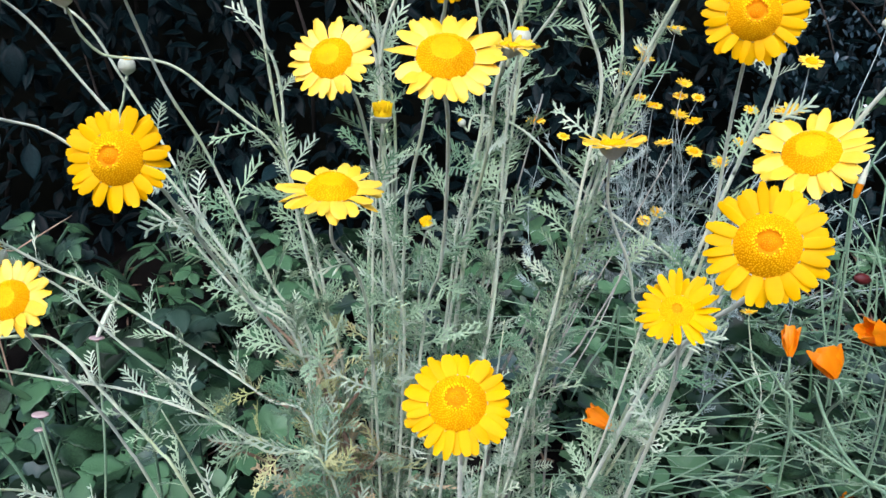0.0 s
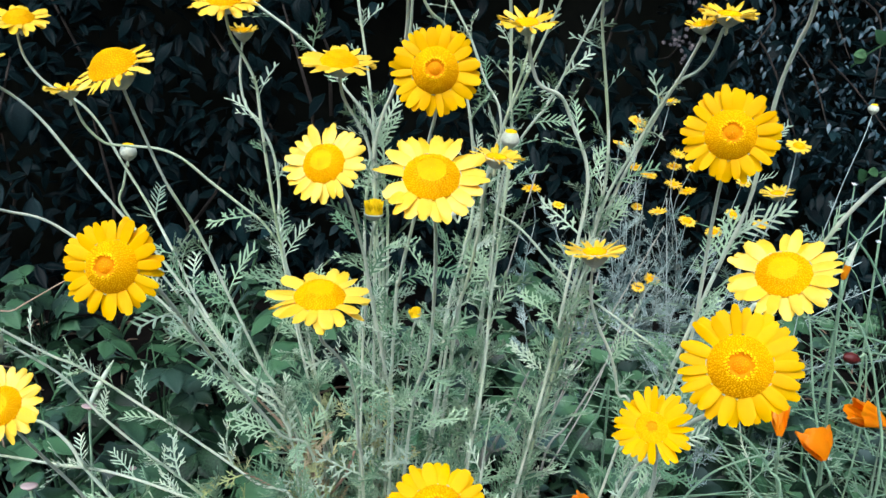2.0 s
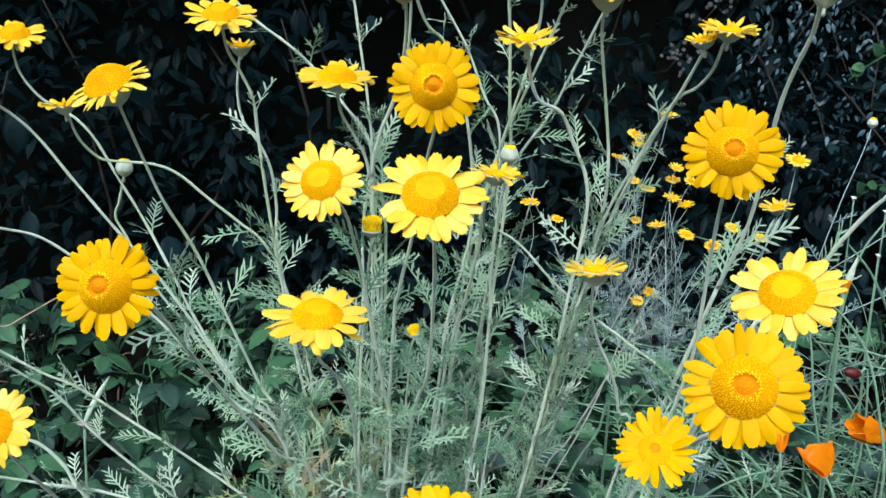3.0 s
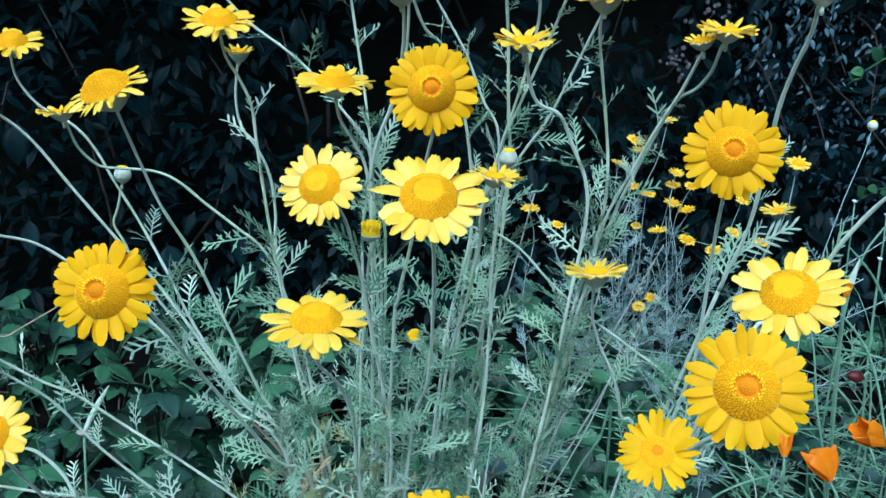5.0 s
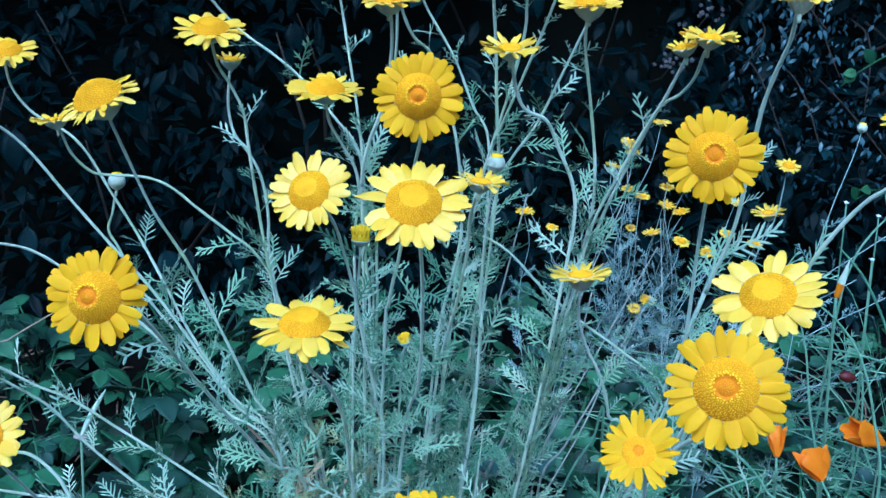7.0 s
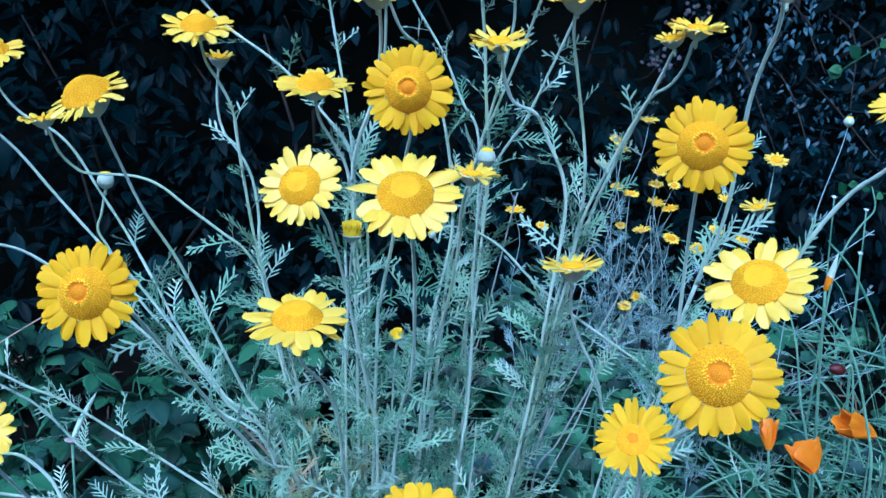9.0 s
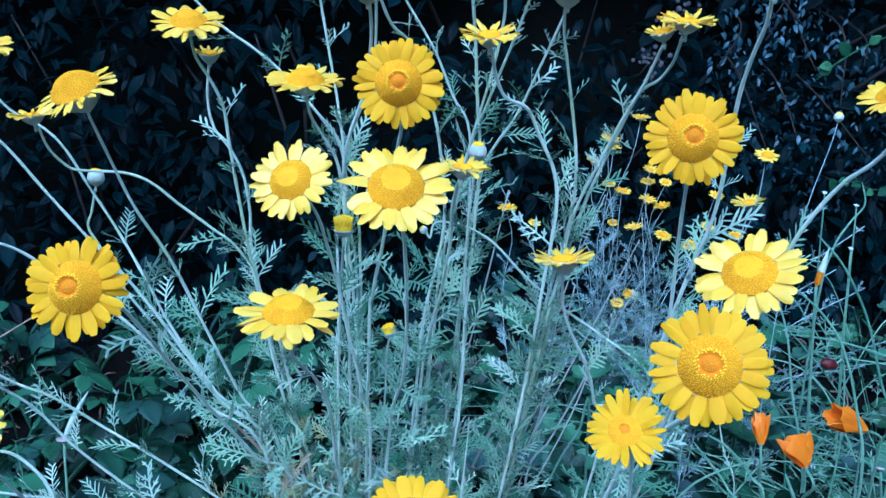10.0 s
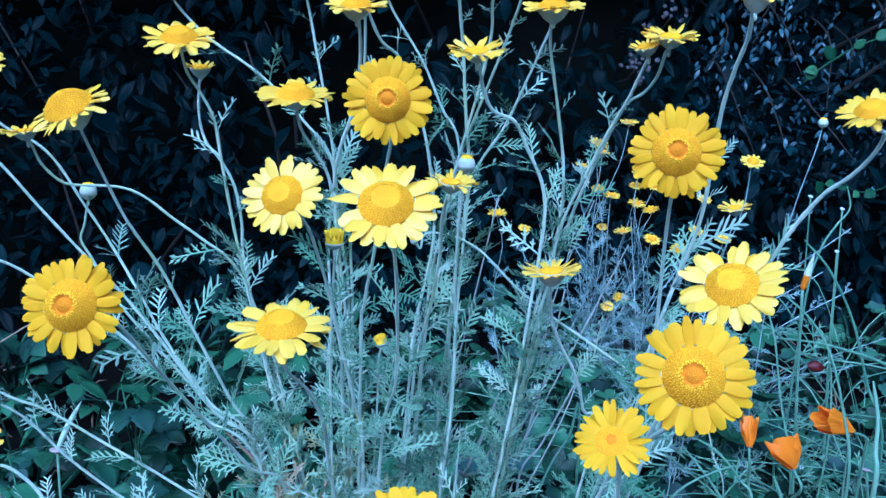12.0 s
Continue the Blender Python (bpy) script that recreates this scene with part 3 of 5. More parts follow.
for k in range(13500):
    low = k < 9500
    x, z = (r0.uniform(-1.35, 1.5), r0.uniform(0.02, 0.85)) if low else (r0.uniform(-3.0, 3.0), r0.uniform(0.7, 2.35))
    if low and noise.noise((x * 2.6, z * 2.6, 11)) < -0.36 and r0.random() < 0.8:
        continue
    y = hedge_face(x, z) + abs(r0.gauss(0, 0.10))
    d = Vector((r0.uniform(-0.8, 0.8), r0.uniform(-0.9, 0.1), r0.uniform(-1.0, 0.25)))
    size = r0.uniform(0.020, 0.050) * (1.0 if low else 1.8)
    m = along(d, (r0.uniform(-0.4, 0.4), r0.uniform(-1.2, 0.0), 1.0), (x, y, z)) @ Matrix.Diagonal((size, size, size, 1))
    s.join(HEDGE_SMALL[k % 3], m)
tagged(part("foliage", s.mesh("foliage", [HEDGE_SHADED]), hedge, Matrix()), kind="stuff")

# small leaves among the dark ones, the light on them painted blue-green
s = Shape()
for k in range(5200):
    x, z = r0.uniform(0.0, 1.15), r0.uniform(0.22, 0.86)
    bunch = noise.noise((x * 4.5, z * 4.5, 31)) + 0.5 * noise.noise((x * 14, z * 14, 3))
    if bunch < (-0.02 if 0.46 < x < 0.80 else 0.40):
        continue
    y = hedge_face(x, z) - 0.01 + abs(r0.gauss(0, 0.07))
    d = Vector((r0.uniform(-0.8, 0.8), r0.uniform(-0.9, 0.1), r0.uniform(-1.0, 0.25)))
    size = r0.uniform(0.007, 0.015)
    s.join(HEDGE_SMALL[k % 3], along(d, (r0.uniform(-0.4, 0.4), r0.uniform(-1.2, 0.0), 1.0), (x, y, z)) @ Matrix.Diagonal((size, size, size, 1)))
tagged(part("young_foliage", s.mesh("young_foliage", [HEDGE_FLECK_LIT]), hedge, Matrix(), "small hedge leaves toned blue-green for the light on them"), kind="stuff")

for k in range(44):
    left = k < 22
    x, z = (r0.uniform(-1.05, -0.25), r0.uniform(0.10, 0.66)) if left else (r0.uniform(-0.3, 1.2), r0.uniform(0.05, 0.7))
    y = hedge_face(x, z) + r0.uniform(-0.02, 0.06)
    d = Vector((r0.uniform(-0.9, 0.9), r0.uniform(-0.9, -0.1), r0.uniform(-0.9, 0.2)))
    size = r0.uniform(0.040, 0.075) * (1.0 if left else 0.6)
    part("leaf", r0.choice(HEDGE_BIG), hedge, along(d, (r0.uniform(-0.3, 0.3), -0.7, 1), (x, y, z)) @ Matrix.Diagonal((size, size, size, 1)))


# sprays of narrow leaves that hang before the hedge
r0 = random.Random(44)
NARROW = oval_shape(0.40, 0.25, 0.25, 0, 4, 0.06).mesh("leaf", [SPRAY])
for k in range(22):
    x, z = (r0.uniform(0.46, 0.76), r0.uniform(0.40, 0.70)) if k < 16 else (r0.uniform(0.66, 0.95), r0.uniform(0.45, 0.7))
    y = hedge_face(x, z) - 0.05 + r0.uniform(-0.03, 0.05)
    foot = Vector((x, y + 0.15, z + 0.05))
    spray = thing("hanging_spray", foot, "hanging twig with narrow leaves toned blue-green as if lit", "twig", "leafy twigs before the hedge")
    tip = Vector((x + r0.uniform(-0.08, 0.08), y - 0.05, z - r0.uniform(0.04, 0.14)))
    line = smooth_line([foot, Vector((x, y, z)), tip], 6)
    part("twig", Shape().tube([p - foot for p in line], [0.0022 - 0.0014 * i / len(line) for i in range(len(line))], 5).mesh("twig", [BARK]), spray, Matrix.Translation(foot))
    for j in range(30):
        p = line[r0.randrange(2, len(line))] + Vector((r0.gauss(0, 0.022), r0.gauss(0, 0.012), r0.gauss(0, 0.018)))
        size = r0.uniform(0.007, 0.017)
        part("leaf", NARROW, spray, along((r0.uniform(-0.9, 0.9), r0.uniform(-0.7, 0.2), r0.uniform(-1.2, -0.2)), (r0.uniform(-0.5, 0.5), -1, 0.8), p) @ Matrix.Diagonal((size, size, size, 1)))


# faded flower clusters in the hedge
FADED = material("faded_floret", (0.05, 0.045, 0.05), (0.13, 0.12, 0.125), 0.7, 900, 120, 0.2, 0.1, 0.3, spec=0.1)
for place in ((0.379, 1.20, 0.541), (0.334, 1.20, 0.472)):
    place = Vector(place)
    cluster = thing("faded_flower_cluster", place, "faded greyish pink flower cluster in the dark hedge", "flower cluster", "faded clusters in the hedge")
    part("stalk", Shape().tube([(0, 0.12, -0.03), (0, 0.05, -0.02), (0, 0, 0)], [0.002, 0.0016, 0.0012], 5).mesh("stalk", [BARK]), cluster, Matrix.Translation(place))
    for j in range(22):
        off = Vector((r0.gauss(0, 0.014), r0.gauss(0, 0.008), r0.gauss(0, 0.012)))
        m = frame_of((r0.uniform(-0.5, 0.5), -1, r0.uniform(-0.2, 0.8)), r0.uniform(0, 6), place + off)
        if j == 0:
            floret = Shape()
            for q in range(5):
                floret.join(small_oval(0.8, 0.2, 0.1), Matrix.Rotation(q * 1.2566, 4, "Z"))
            floret.tube([(0, 0, -1.2), (0, 0, 0.1)], [0.12, 0.16], 5)
            floret = floret.mesh("floret", [FADED])
        size = r0.uniform(0.0028, 0.0042)
        part("floret", floret, cluster, m @ Matrix.Diagonal((size, size, size, 1)))

# thin twigs with fresh green leaves beside the hedge
FRESH = material("fresh_leaf", (0.020, 0.070, 0.030), (0.075, 0.190, 0.075), 0.5, 500, 40, 0.3, 0.2, 0.6, spec=0.2)
FRESH_LEAF = oval_shape(0.72, 0.15, 0.2).mesh("leaf", [FRESH])
for line in ([(0.67, 1.15, 0.515), (0.622, 1.15, 0.496), (0.576, 1.14, 0.472), (0.55, 1.14, 0.45)], [(0.694, 1.15, 0.301), (0.653, 1.15, 0.293), (0.618, 1.14, 0.308), (0.587, 1.14, 0.29)]):
    foot = Vector(line[0])
    twig = thing("green_twig", foot, "thin twig with a few fresh green leaves by the hedge", "twig", "green twigs by the hedge")
    pts = smooth_line([foot + Vector((0.10, 0.10, 0.02))] + line, 5)
    part("stalk", Shape().tube([p - foot for p in pts], [0.0013] * len(pts), 5).mesh("stalk", [FRESH]), twig, Matrix.Translation(foot))
    for j in range(6):
        p = pts[4 + j * 3]
        size = r0.uniform(0.016, 0.026)
        part("leaf", FRESH_LEAF, twig, along((r0.uniform(-0.9, 0.9), -0.3, r0.uniform(-0.3, 0.7)), (r0.uniform(-0.4, 0.4), -1, 0.5), p) @ Matrix.Diagonal((size, size, size, 1)))


# unseen hedges added behind and beside the path, to cut off low sky light
def bank(name, x0, y0, x1, y1, high):
    """A clipped hedge: a body with an uneven leafy skin."""
    s, n, rows = Shape(), 40, 14
    along_x = Vector((x1 - x0, y1 - y0, 0))
    off = Vector((-along_x.y, along_x.x, 0)).normalized()
    for face in (0.0, 0.8):
        for j in range(rows + 1):
            for i in range(n + 1):
                p = Vector((x0, y0, 0)) + along_x * i / n + off * face + Vector((0, 0, high * j / rows - 0.02))
                s.v.append(p + off * 0.10 * noise.noise(p * 2.1))
    w, q = n + 1, (n + 1) * (rows + 1)
    for j in range(rows):
        for i in range(n):
            a = j * w + i
            s.f += [(a, a + 1, a + w + 1, a + w), (q + a, q + a + w, q + a + w + 1, q + a + 1)]
    s.f += [(rows * w + i, rows * w + i + 1, q + rows * w + i + 1, q + rows * w + i) for i in range(n)]
    s.m = [0] * len(s.f)
    return tagged(new(name, s.mesh(name, [HEDGE_SHADED])), "unseen clipped hedge added to block low sky light", "hedge", kind="structure")


bank("backdrop_hedge", 4.0, -2.8, -4.0, -2.8, 2.2)
bank("backdrop_hedge", -3.6, -3.0, -3.6, 2.0, 2.4)
bank("backdrop_hedge", 3.6, 2.0, 3.6, -3.0, 2.4)


# ---------------------------------------------------------------- ground cover
def trefoil(seed, mat):
    """A bramble-like leaf: three toothed leaflets on one stalk end, one in size."""
    r1, s = random.Random(seed), Shape()
    for a, k in ((0, 1.0), (72, 0.85), (-72, 0.85)):
        s.join(oval_shape(r1.uniform(0.66, 0.8), 0.18, r1.uniform(0.1, 0.35), 0.10, 10, 0.10), Matrix.Rotation(radians(a + r1.uniform(-8, 8)), 4, "Z") @ Matrix.Translation((0.10, 0, 0)) @ Matrix.Rotation(radians(r1.uniform(-5, 18)), 4, "Y") @ Matrix.Diagonal((k, k, k, 1)))
    return s.mesh("leaf", [mat])


def lobed_leaf(seed, mat):
    """A rounded leaf with scalloped lobes, one across, cupped a little."""
    r1, s, n = random.Random(seed), Shape(), 28
    rings = []
    for ring, share in enumerate((0.30, 0.65, 1.0)):
        for k in range(n):
            a = 2 * math.pi * k / n
            r = 0.5 * share * (1 + (0.12 * math.cos(5 * a) + 0.05 * math.cos(13 * a + seed)) * share) * (0.55 if abs(a - math.pi) < 0.12 and ring else 1)
            rings.append((r * math.cos(a) + 0.4, r * math.sin(a), 0.16 * share * share + 0.03 * math.cos(5 * a) * share + r1.uniform(-0.01, 0.01)))
    for z in (0.0, -0.012):
        s.add([(0.4, 0, z)] + [(x, y, h + z) for x, y, h in rings], [(0, 1 + k, 1 + (k + 1) % n) for k in range(n)] + [(1 + g * n + k, 1 + (g + 1) * n + k, 1 + (g + 1) * n + (k + 1) % n, 1 + g * n + (k + 1) % n) for g in range(2) for k in range(n)])
    return s.mesh("leaf", [mat])


STALK = Shape().tube(smooth_line([(0, 0, 0), (0.35, 0, 0.65), (1, 0, 1)], 3), [0.035] * 7, 5).mesh("stalk", [BLUELEAF])
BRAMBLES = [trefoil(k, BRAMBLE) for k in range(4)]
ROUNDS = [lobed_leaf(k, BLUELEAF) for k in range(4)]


def leafy_plant(x, y, kind, leaves, tall, size, r1):
    """A low plant: stalks from one root, a leaf on the end of each."""
    bramble = kind == "bramble"
    top = thing("bramble_seedling" if bramble else "cranesbill", (x, y, ground_height(x, y)), "low bramble shoot with dark green toothed leaflets" if bramble else "low plant with rounded blue-green lobed leaves", "ground plant", "plants covering the soil")
    for k in range(leaves):
        a = k * 2.4 + r1.uniform(-0.5, 0.5)
        reach, up = r1.uniform(0.02, 0.075), tall * r1.uniform(0.35, 1.1)
        tip = Vector((reach * math.cos(a), reach * math.sin(a), up))
        part("stalk", STALK, top, WORLD[top] @ along((tip.x, tip.y, 0), (0, 0, 1)) @ Matrix.Diagonal((reach, 0.03, up, 1)))
        d = Vector((math.cos(a), math.sin(a) - 0.35, r1.uniform(-0.45, 0.15)))
        k2 = size * r1.uniform(0.65, 1.15)
        part("leaf", r1.choice(BRAMBLES if bramble else ROUNDS), top, along(d, (r1.uniform(-0.3, 0.3), r1.uniform(-0.7, 0.1), 1), WORLD[top].translation + tip) @ Matrix.Diagonal((k2, k2, k2, 1)))


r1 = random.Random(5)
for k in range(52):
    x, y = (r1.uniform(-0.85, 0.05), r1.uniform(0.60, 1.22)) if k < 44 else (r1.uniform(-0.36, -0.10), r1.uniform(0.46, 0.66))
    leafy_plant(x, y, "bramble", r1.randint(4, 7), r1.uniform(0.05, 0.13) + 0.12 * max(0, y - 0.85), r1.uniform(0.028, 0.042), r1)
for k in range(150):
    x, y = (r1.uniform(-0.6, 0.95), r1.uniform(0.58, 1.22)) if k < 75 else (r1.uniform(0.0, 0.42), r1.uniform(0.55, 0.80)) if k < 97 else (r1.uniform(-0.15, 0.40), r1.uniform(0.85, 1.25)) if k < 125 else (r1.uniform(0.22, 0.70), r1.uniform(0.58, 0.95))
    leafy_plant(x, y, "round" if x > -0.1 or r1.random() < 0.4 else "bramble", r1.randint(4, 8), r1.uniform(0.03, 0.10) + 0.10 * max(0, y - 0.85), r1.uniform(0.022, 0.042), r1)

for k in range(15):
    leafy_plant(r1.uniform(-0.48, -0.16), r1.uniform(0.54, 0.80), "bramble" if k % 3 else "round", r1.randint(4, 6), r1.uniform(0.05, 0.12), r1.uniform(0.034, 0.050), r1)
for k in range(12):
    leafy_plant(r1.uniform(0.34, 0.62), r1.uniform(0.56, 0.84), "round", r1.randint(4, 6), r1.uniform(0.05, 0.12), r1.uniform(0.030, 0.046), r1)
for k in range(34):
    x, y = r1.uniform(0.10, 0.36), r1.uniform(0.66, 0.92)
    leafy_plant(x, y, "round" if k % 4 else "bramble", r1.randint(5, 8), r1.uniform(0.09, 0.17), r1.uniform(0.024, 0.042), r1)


# ---------------------------------------------------------------- leafy shoots in the heart of the clump
r2 = random.Random(31)
for k in range(11):
    front = k >= 2
    tip = Vector((r2.uniform(-0.025, 0.07), r2.uniform(0.34, 0.43), r2.uniform(0.15, 0.30))) if front else Vector((r2.uniform(-0.15, 0.09), r2.uniform(0.36, 0.52), r2.uniform(0.22, 0.36)))
    foot = Vector((-0.04 + (tip.x + 0.04) * (0.7 if front else 0.35) + r2.uniform(-0.03, 0.05), 0.47 + r2.uniform(-0.04, 0.05), 0.0))
    mid = foot.lerp(tip, 0.55) + Vector((r2.uniform(-0.015, 0.015), r2.uniform(-0.015, 0.015), 0.02))
    shoot = thing("leafy_shoot", foot, "grey-green feathery leafy shoot without a flower", "shoot", "leafy shoots of the clump")
    line = smooth_line([tip, mid, foot], 8)
    part("stem", Shape().tube([p - foot for p in line], [0.0003 + 0.0009 * min(1, 2 * i / len(line)) for i in range(len(line))], 6).mesh("stem", [STEM]), shoot, Matrix.Translation(foot))
    leafy(shoot, line, 15, 0.0, 0.028, 0.15)

# old woody stems at the foot of the clump, forking from one stock
STOCK = [(-0.062, 0.42, 0.24), (-0.057, 0.42, 0.222), (-0.053, 0.425, 0.19), (-0.055, 0.45, 0.09), (-0.055, 0.455, 0.0)]
FORKS = [  # tip first, and where each runs into the stock
    [(-0.098, 0.42, 0.309), (-0.084, 0.42, 0.292), (-0.072, 0.42, 0.272)],
    [(-0.067, 0.415, 0.298), (-0.072, 0.418, 0.284), (-0.068, 0.42, 0.262)],
    [(-0.042, 0.41, 0.282), (-0.049, 0.415, 0.262)],
    [(-0.105, 0.41, 0.267), (-0.081, 0.415, 0.25), (-0.066, 0.418, 0.236)],
    [(-0.134, 0.41, 0.236), (-0.111, 0.415, 0.222), (-0.078, 0.42, 0.202)],
    [(-0.035, 0.40, 0.235), (-0.044, 0.412, 0.215)],
    [(-0.080, 0.40, 0.225), (-0.066, 0.41, 0.210)],
]
for k, fork in enumerate(FORKS):
    foot = Vector(STOCK[-1]) + Vector((0.004 * math.cos(k), 0.004 * math.sin(k), 0))
    old = thing("woody_stem", foot, "brown withered woody stem with curled dry leaves", "stem", "old stems of the clump")
    line = smooth_line([Vector(p) for p in fork] + [Vector(p) + Vector((0.002 * math.cos(k * 2), 0.002 * math.sin(k * 2), 0)) for p in STOCK[(0 if fork[-1][2] > 0.23 else 1):-1]] + [foot], 5)
    part("stem", Shape().tube([p - foot for p in line], [(0.0007 + 0.0012 * min(1, 1.6 * i / len(line))) * r2.uniform(0.9, 1.12) for i in range(len(line))], 7).mesh("stem", [STEM_DRY]), old, Matrix.Translation(foot))
    for j in range(8):
        p = line[r2.randrange(0, len(line) - 8)]
        size = r2.uniform(0.010, 0.019)
        part("leaf", r2.choice(TUFTS[(LEAF_DRY if j % 3 else LEAF_YELLOW).name][1 + j % 2]), old, frame_of((r2.uniform(-0.8, 0.8), r2.uniform(-0.8, 0.3), r2.uniform(-0.4, 0.8)), r2.uniform(0, 6), p) @ Matrix.Diagonal((size, size, size, 1)))


# ---------------------------------------------------------------- the farther clump
FAR = "flowering stems of the farther clump"
FAR_HEADS = [
    ((0.276, 1.009, 0.414), 0.0123),
    ((0.238, 1.002, 0.39), 0.0116),
    ((0.237, 0.979, 0.382), 0.0100),
    ((0.218, 0.995, 0.363), 0.0109),
    ((0.24, 1.007, 0.333), 0.0091),
    ((0.257, 1.005, 0.324), 0.0112),
    ((0.287, 0.992, 0.352), 0.0096),
    ((0.289, 1.008, 0.335), 0.0098),
    ((0.32, 1.037, 0.328), 0.0086),
    ((0.289, 1.002, 0.313), 0.0119),
    ((0.306, 1, 0.306), 0.0112),
    ((0.251, 1.024, 0.279), 0.0072),
    ((0.27, 0.993, 0.28), 0.0112),
    ((0.301, 0.971, 0.275), 0.0109),
    ((0.333, 0.967, 0.263), 0.0109),
    ((0.349, 0.934, 0.331), 0.0091),
    ((0.339, 0.925, 0.296), 0.0091),
    ((0.352, 0.873, 0.298), 0.0092),
    ((0.275, 0.654, 0.381), 0.0137),
    ((0.281, 0.64, 0.422), 0.0097),
    ((0.278, 1.018, 0.184), 0.0117),
    ((0.26, 1.015, 0.173), 0.0095),
    ((0.108, 0.951, 0.316), 0.0119),
    ((0.137, 0.924, 0.303), 0.0078),
]
for k, (place, radius) in enumerate(FAR_HEADS):
    place = Vector(place)
    mid_bed = place.y > 0.86
    foot = Vector((0.24 + (place.x - 0.27) * 0.3 + r2.uniform(-0.07, 0.05), place.y + r2.uniform(0.0, 0.06), 0)) if mid_bed else Vector((place.x - 0.05, place.y + 0.06, 0))
    way = [place.lerp(foot, 0.12) + Vector((0, 0, -0.005)), place.lerp(foot, 0.4) + Vector((r2.uniform(-0.03, 0.03), 0, 0.01)), place.lerp(foot, 0.75) + Vector((r2.uniform(-0.035, 0.035), 0, 0)), foot]
    marguerite(place, (r2.uniform(-0.25, 0.25), r2.uniform(-0.55, -0.1), 1), radius, "ripe" if k % 3 else "half", [tuple(p) for p in way], 9, 0.95, 0.2, FAR, True)
marguerite((0.36, 0.691, 0.445), (0.1, 0, 1), 0.0052, "bud", [(0.355, 0.69, 0.42), (0.34, 0.692, 0.36), (0.328, 0.70, 0.26), (0.32, 0.71, 0)], 7, 0.9, 0.2, FAR, True)
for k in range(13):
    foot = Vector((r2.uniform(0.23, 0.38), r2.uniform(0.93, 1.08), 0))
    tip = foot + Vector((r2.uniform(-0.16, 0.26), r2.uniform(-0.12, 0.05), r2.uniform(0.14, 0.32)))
    shoot = thing("leafy_shoot", foot, "feathery shoot of the farther clump, toned blue-green for its light", "shoot", "leafy shoots of the farther clump")
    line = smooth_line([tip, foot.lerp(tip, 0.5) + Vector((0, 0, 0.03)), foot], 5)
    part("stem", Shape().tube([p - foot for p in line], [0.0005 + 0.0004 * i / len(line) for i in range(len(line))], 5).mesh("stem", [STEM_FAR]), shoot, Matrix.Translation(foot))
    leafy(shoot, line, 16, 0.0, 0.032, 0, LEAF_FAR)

# bleached dead stalks between the clumps
for k, (a, b) in enumerate((((0.075, 0.62, 0.40), (-0.01, 0.62, 0.06)), ((0.125, 0.60, 0.33), (0.05, 0.60, 0.05)), ((0.19, 0.80, 0.36), (0.08, 0.74, 0.02)), ((0.24, 0.85, 0.30), (0.06, 0.72, 0.03)), ((0.17, 0.70, 0.25), (0.03, 0.62, 0.04)))):
    a, b = Vector(a), Vector(b)
    b.z = 0
    dead = thing("dead_stalk", b, "thin bleached dead stalk standing in the clump", "stalk", "dead stalks")
    line = smooth_line([a, a.lerp(b, 0.3) + Vector((r2.uniform(-0.012, 0.012), 0, 0.006)), a.lerp(b, 0.65) + Vector((r2.uniform(-0.012, 0.012), 0, 0.0)), b], 5)
    part("stalk", Shape().tube([p - b for p in line], [0.0006 + 0.0003 * i / len(line) for i in range(len(line))], 6).mesh("stalk", [STRAW]), dead, Matrix.Translation(b))


# ---------------------------------------------------------------- poppies
def poppy_petal(roll, flare):
    """A broad fan-shaped petal, one long, curved round the flower's axis (z)."""
    s, rows, cols = Shape(), 12, 17
    pts = []
    for i in range(rows):
        t = i / (rows - 1)
        for k in range(cols):
            u = k / (cols - 1) * 2 - 1
            span = (0.35 + 0.75 * t) * roll
            r = 0.10 + flare * math.sin(t * 1.5) + (0.035 * math.sin(7 * u + 2 * t) + 0.012 * math.sin(19 * u)) * t
            a = u * span
            z = t * (1 - 0.34 * u * u) + (0.030 * math.cos(5 * u + 1) + 0.015 * math.sin(13 * u)) * t * t
            pts.append(Vector((r * math.cos(a), r * math.sin(a), z)))
    n = len(pts)
    s.v = pts + [p + Vector((-0.012 * p.x, -0.012 * p.y, 0)) * 1.5 - Vector((p.x, p.y, 0)).normalized() * 0.010 for p in pts]
    for i in range(rows - 1):
        for k in range(cols - 1):
            a = i * cols + k
            s.f += [(a, a + 1, a + cols + 1, a + cols), (n + a, n + a + cols, n + a + cols + 1, n + a + 1)]
    rim = list(range(cols)) + [i * cols + cols - 1 for i in range(1, rows)] + [(rows - 1) * cols + k for k in range(cols - 2, -1, -1)] + [i * cols for i in range(rows - 2, 0, -1)]
    edge, q = [s.v[a] for a in rim] + [s.v[n + a] for a in rim], len(rim)
    s.m = [0] * len(s.f)
    s.add(edge, [(k, q + k, q + (k + 1) % q, (k + 1) % q) for k in range(q)])
    return s.mesh("petal", [POPPY])


POPPY_PETALS = {"open": poppy_petal(1.25, 0.52), "closed": poppy_petal(1.25, 0.19), "furled": poppy_petal(1.6, 0.12)}
RIM_MESH = Shape().lathe([(0.25, -0.5), (0.45, -0.1), (1.0, 0.0), (1.0, 0.12), (0.5, 0.16), (0.1, 0.2)], 16).mesh("rim", [RIM])


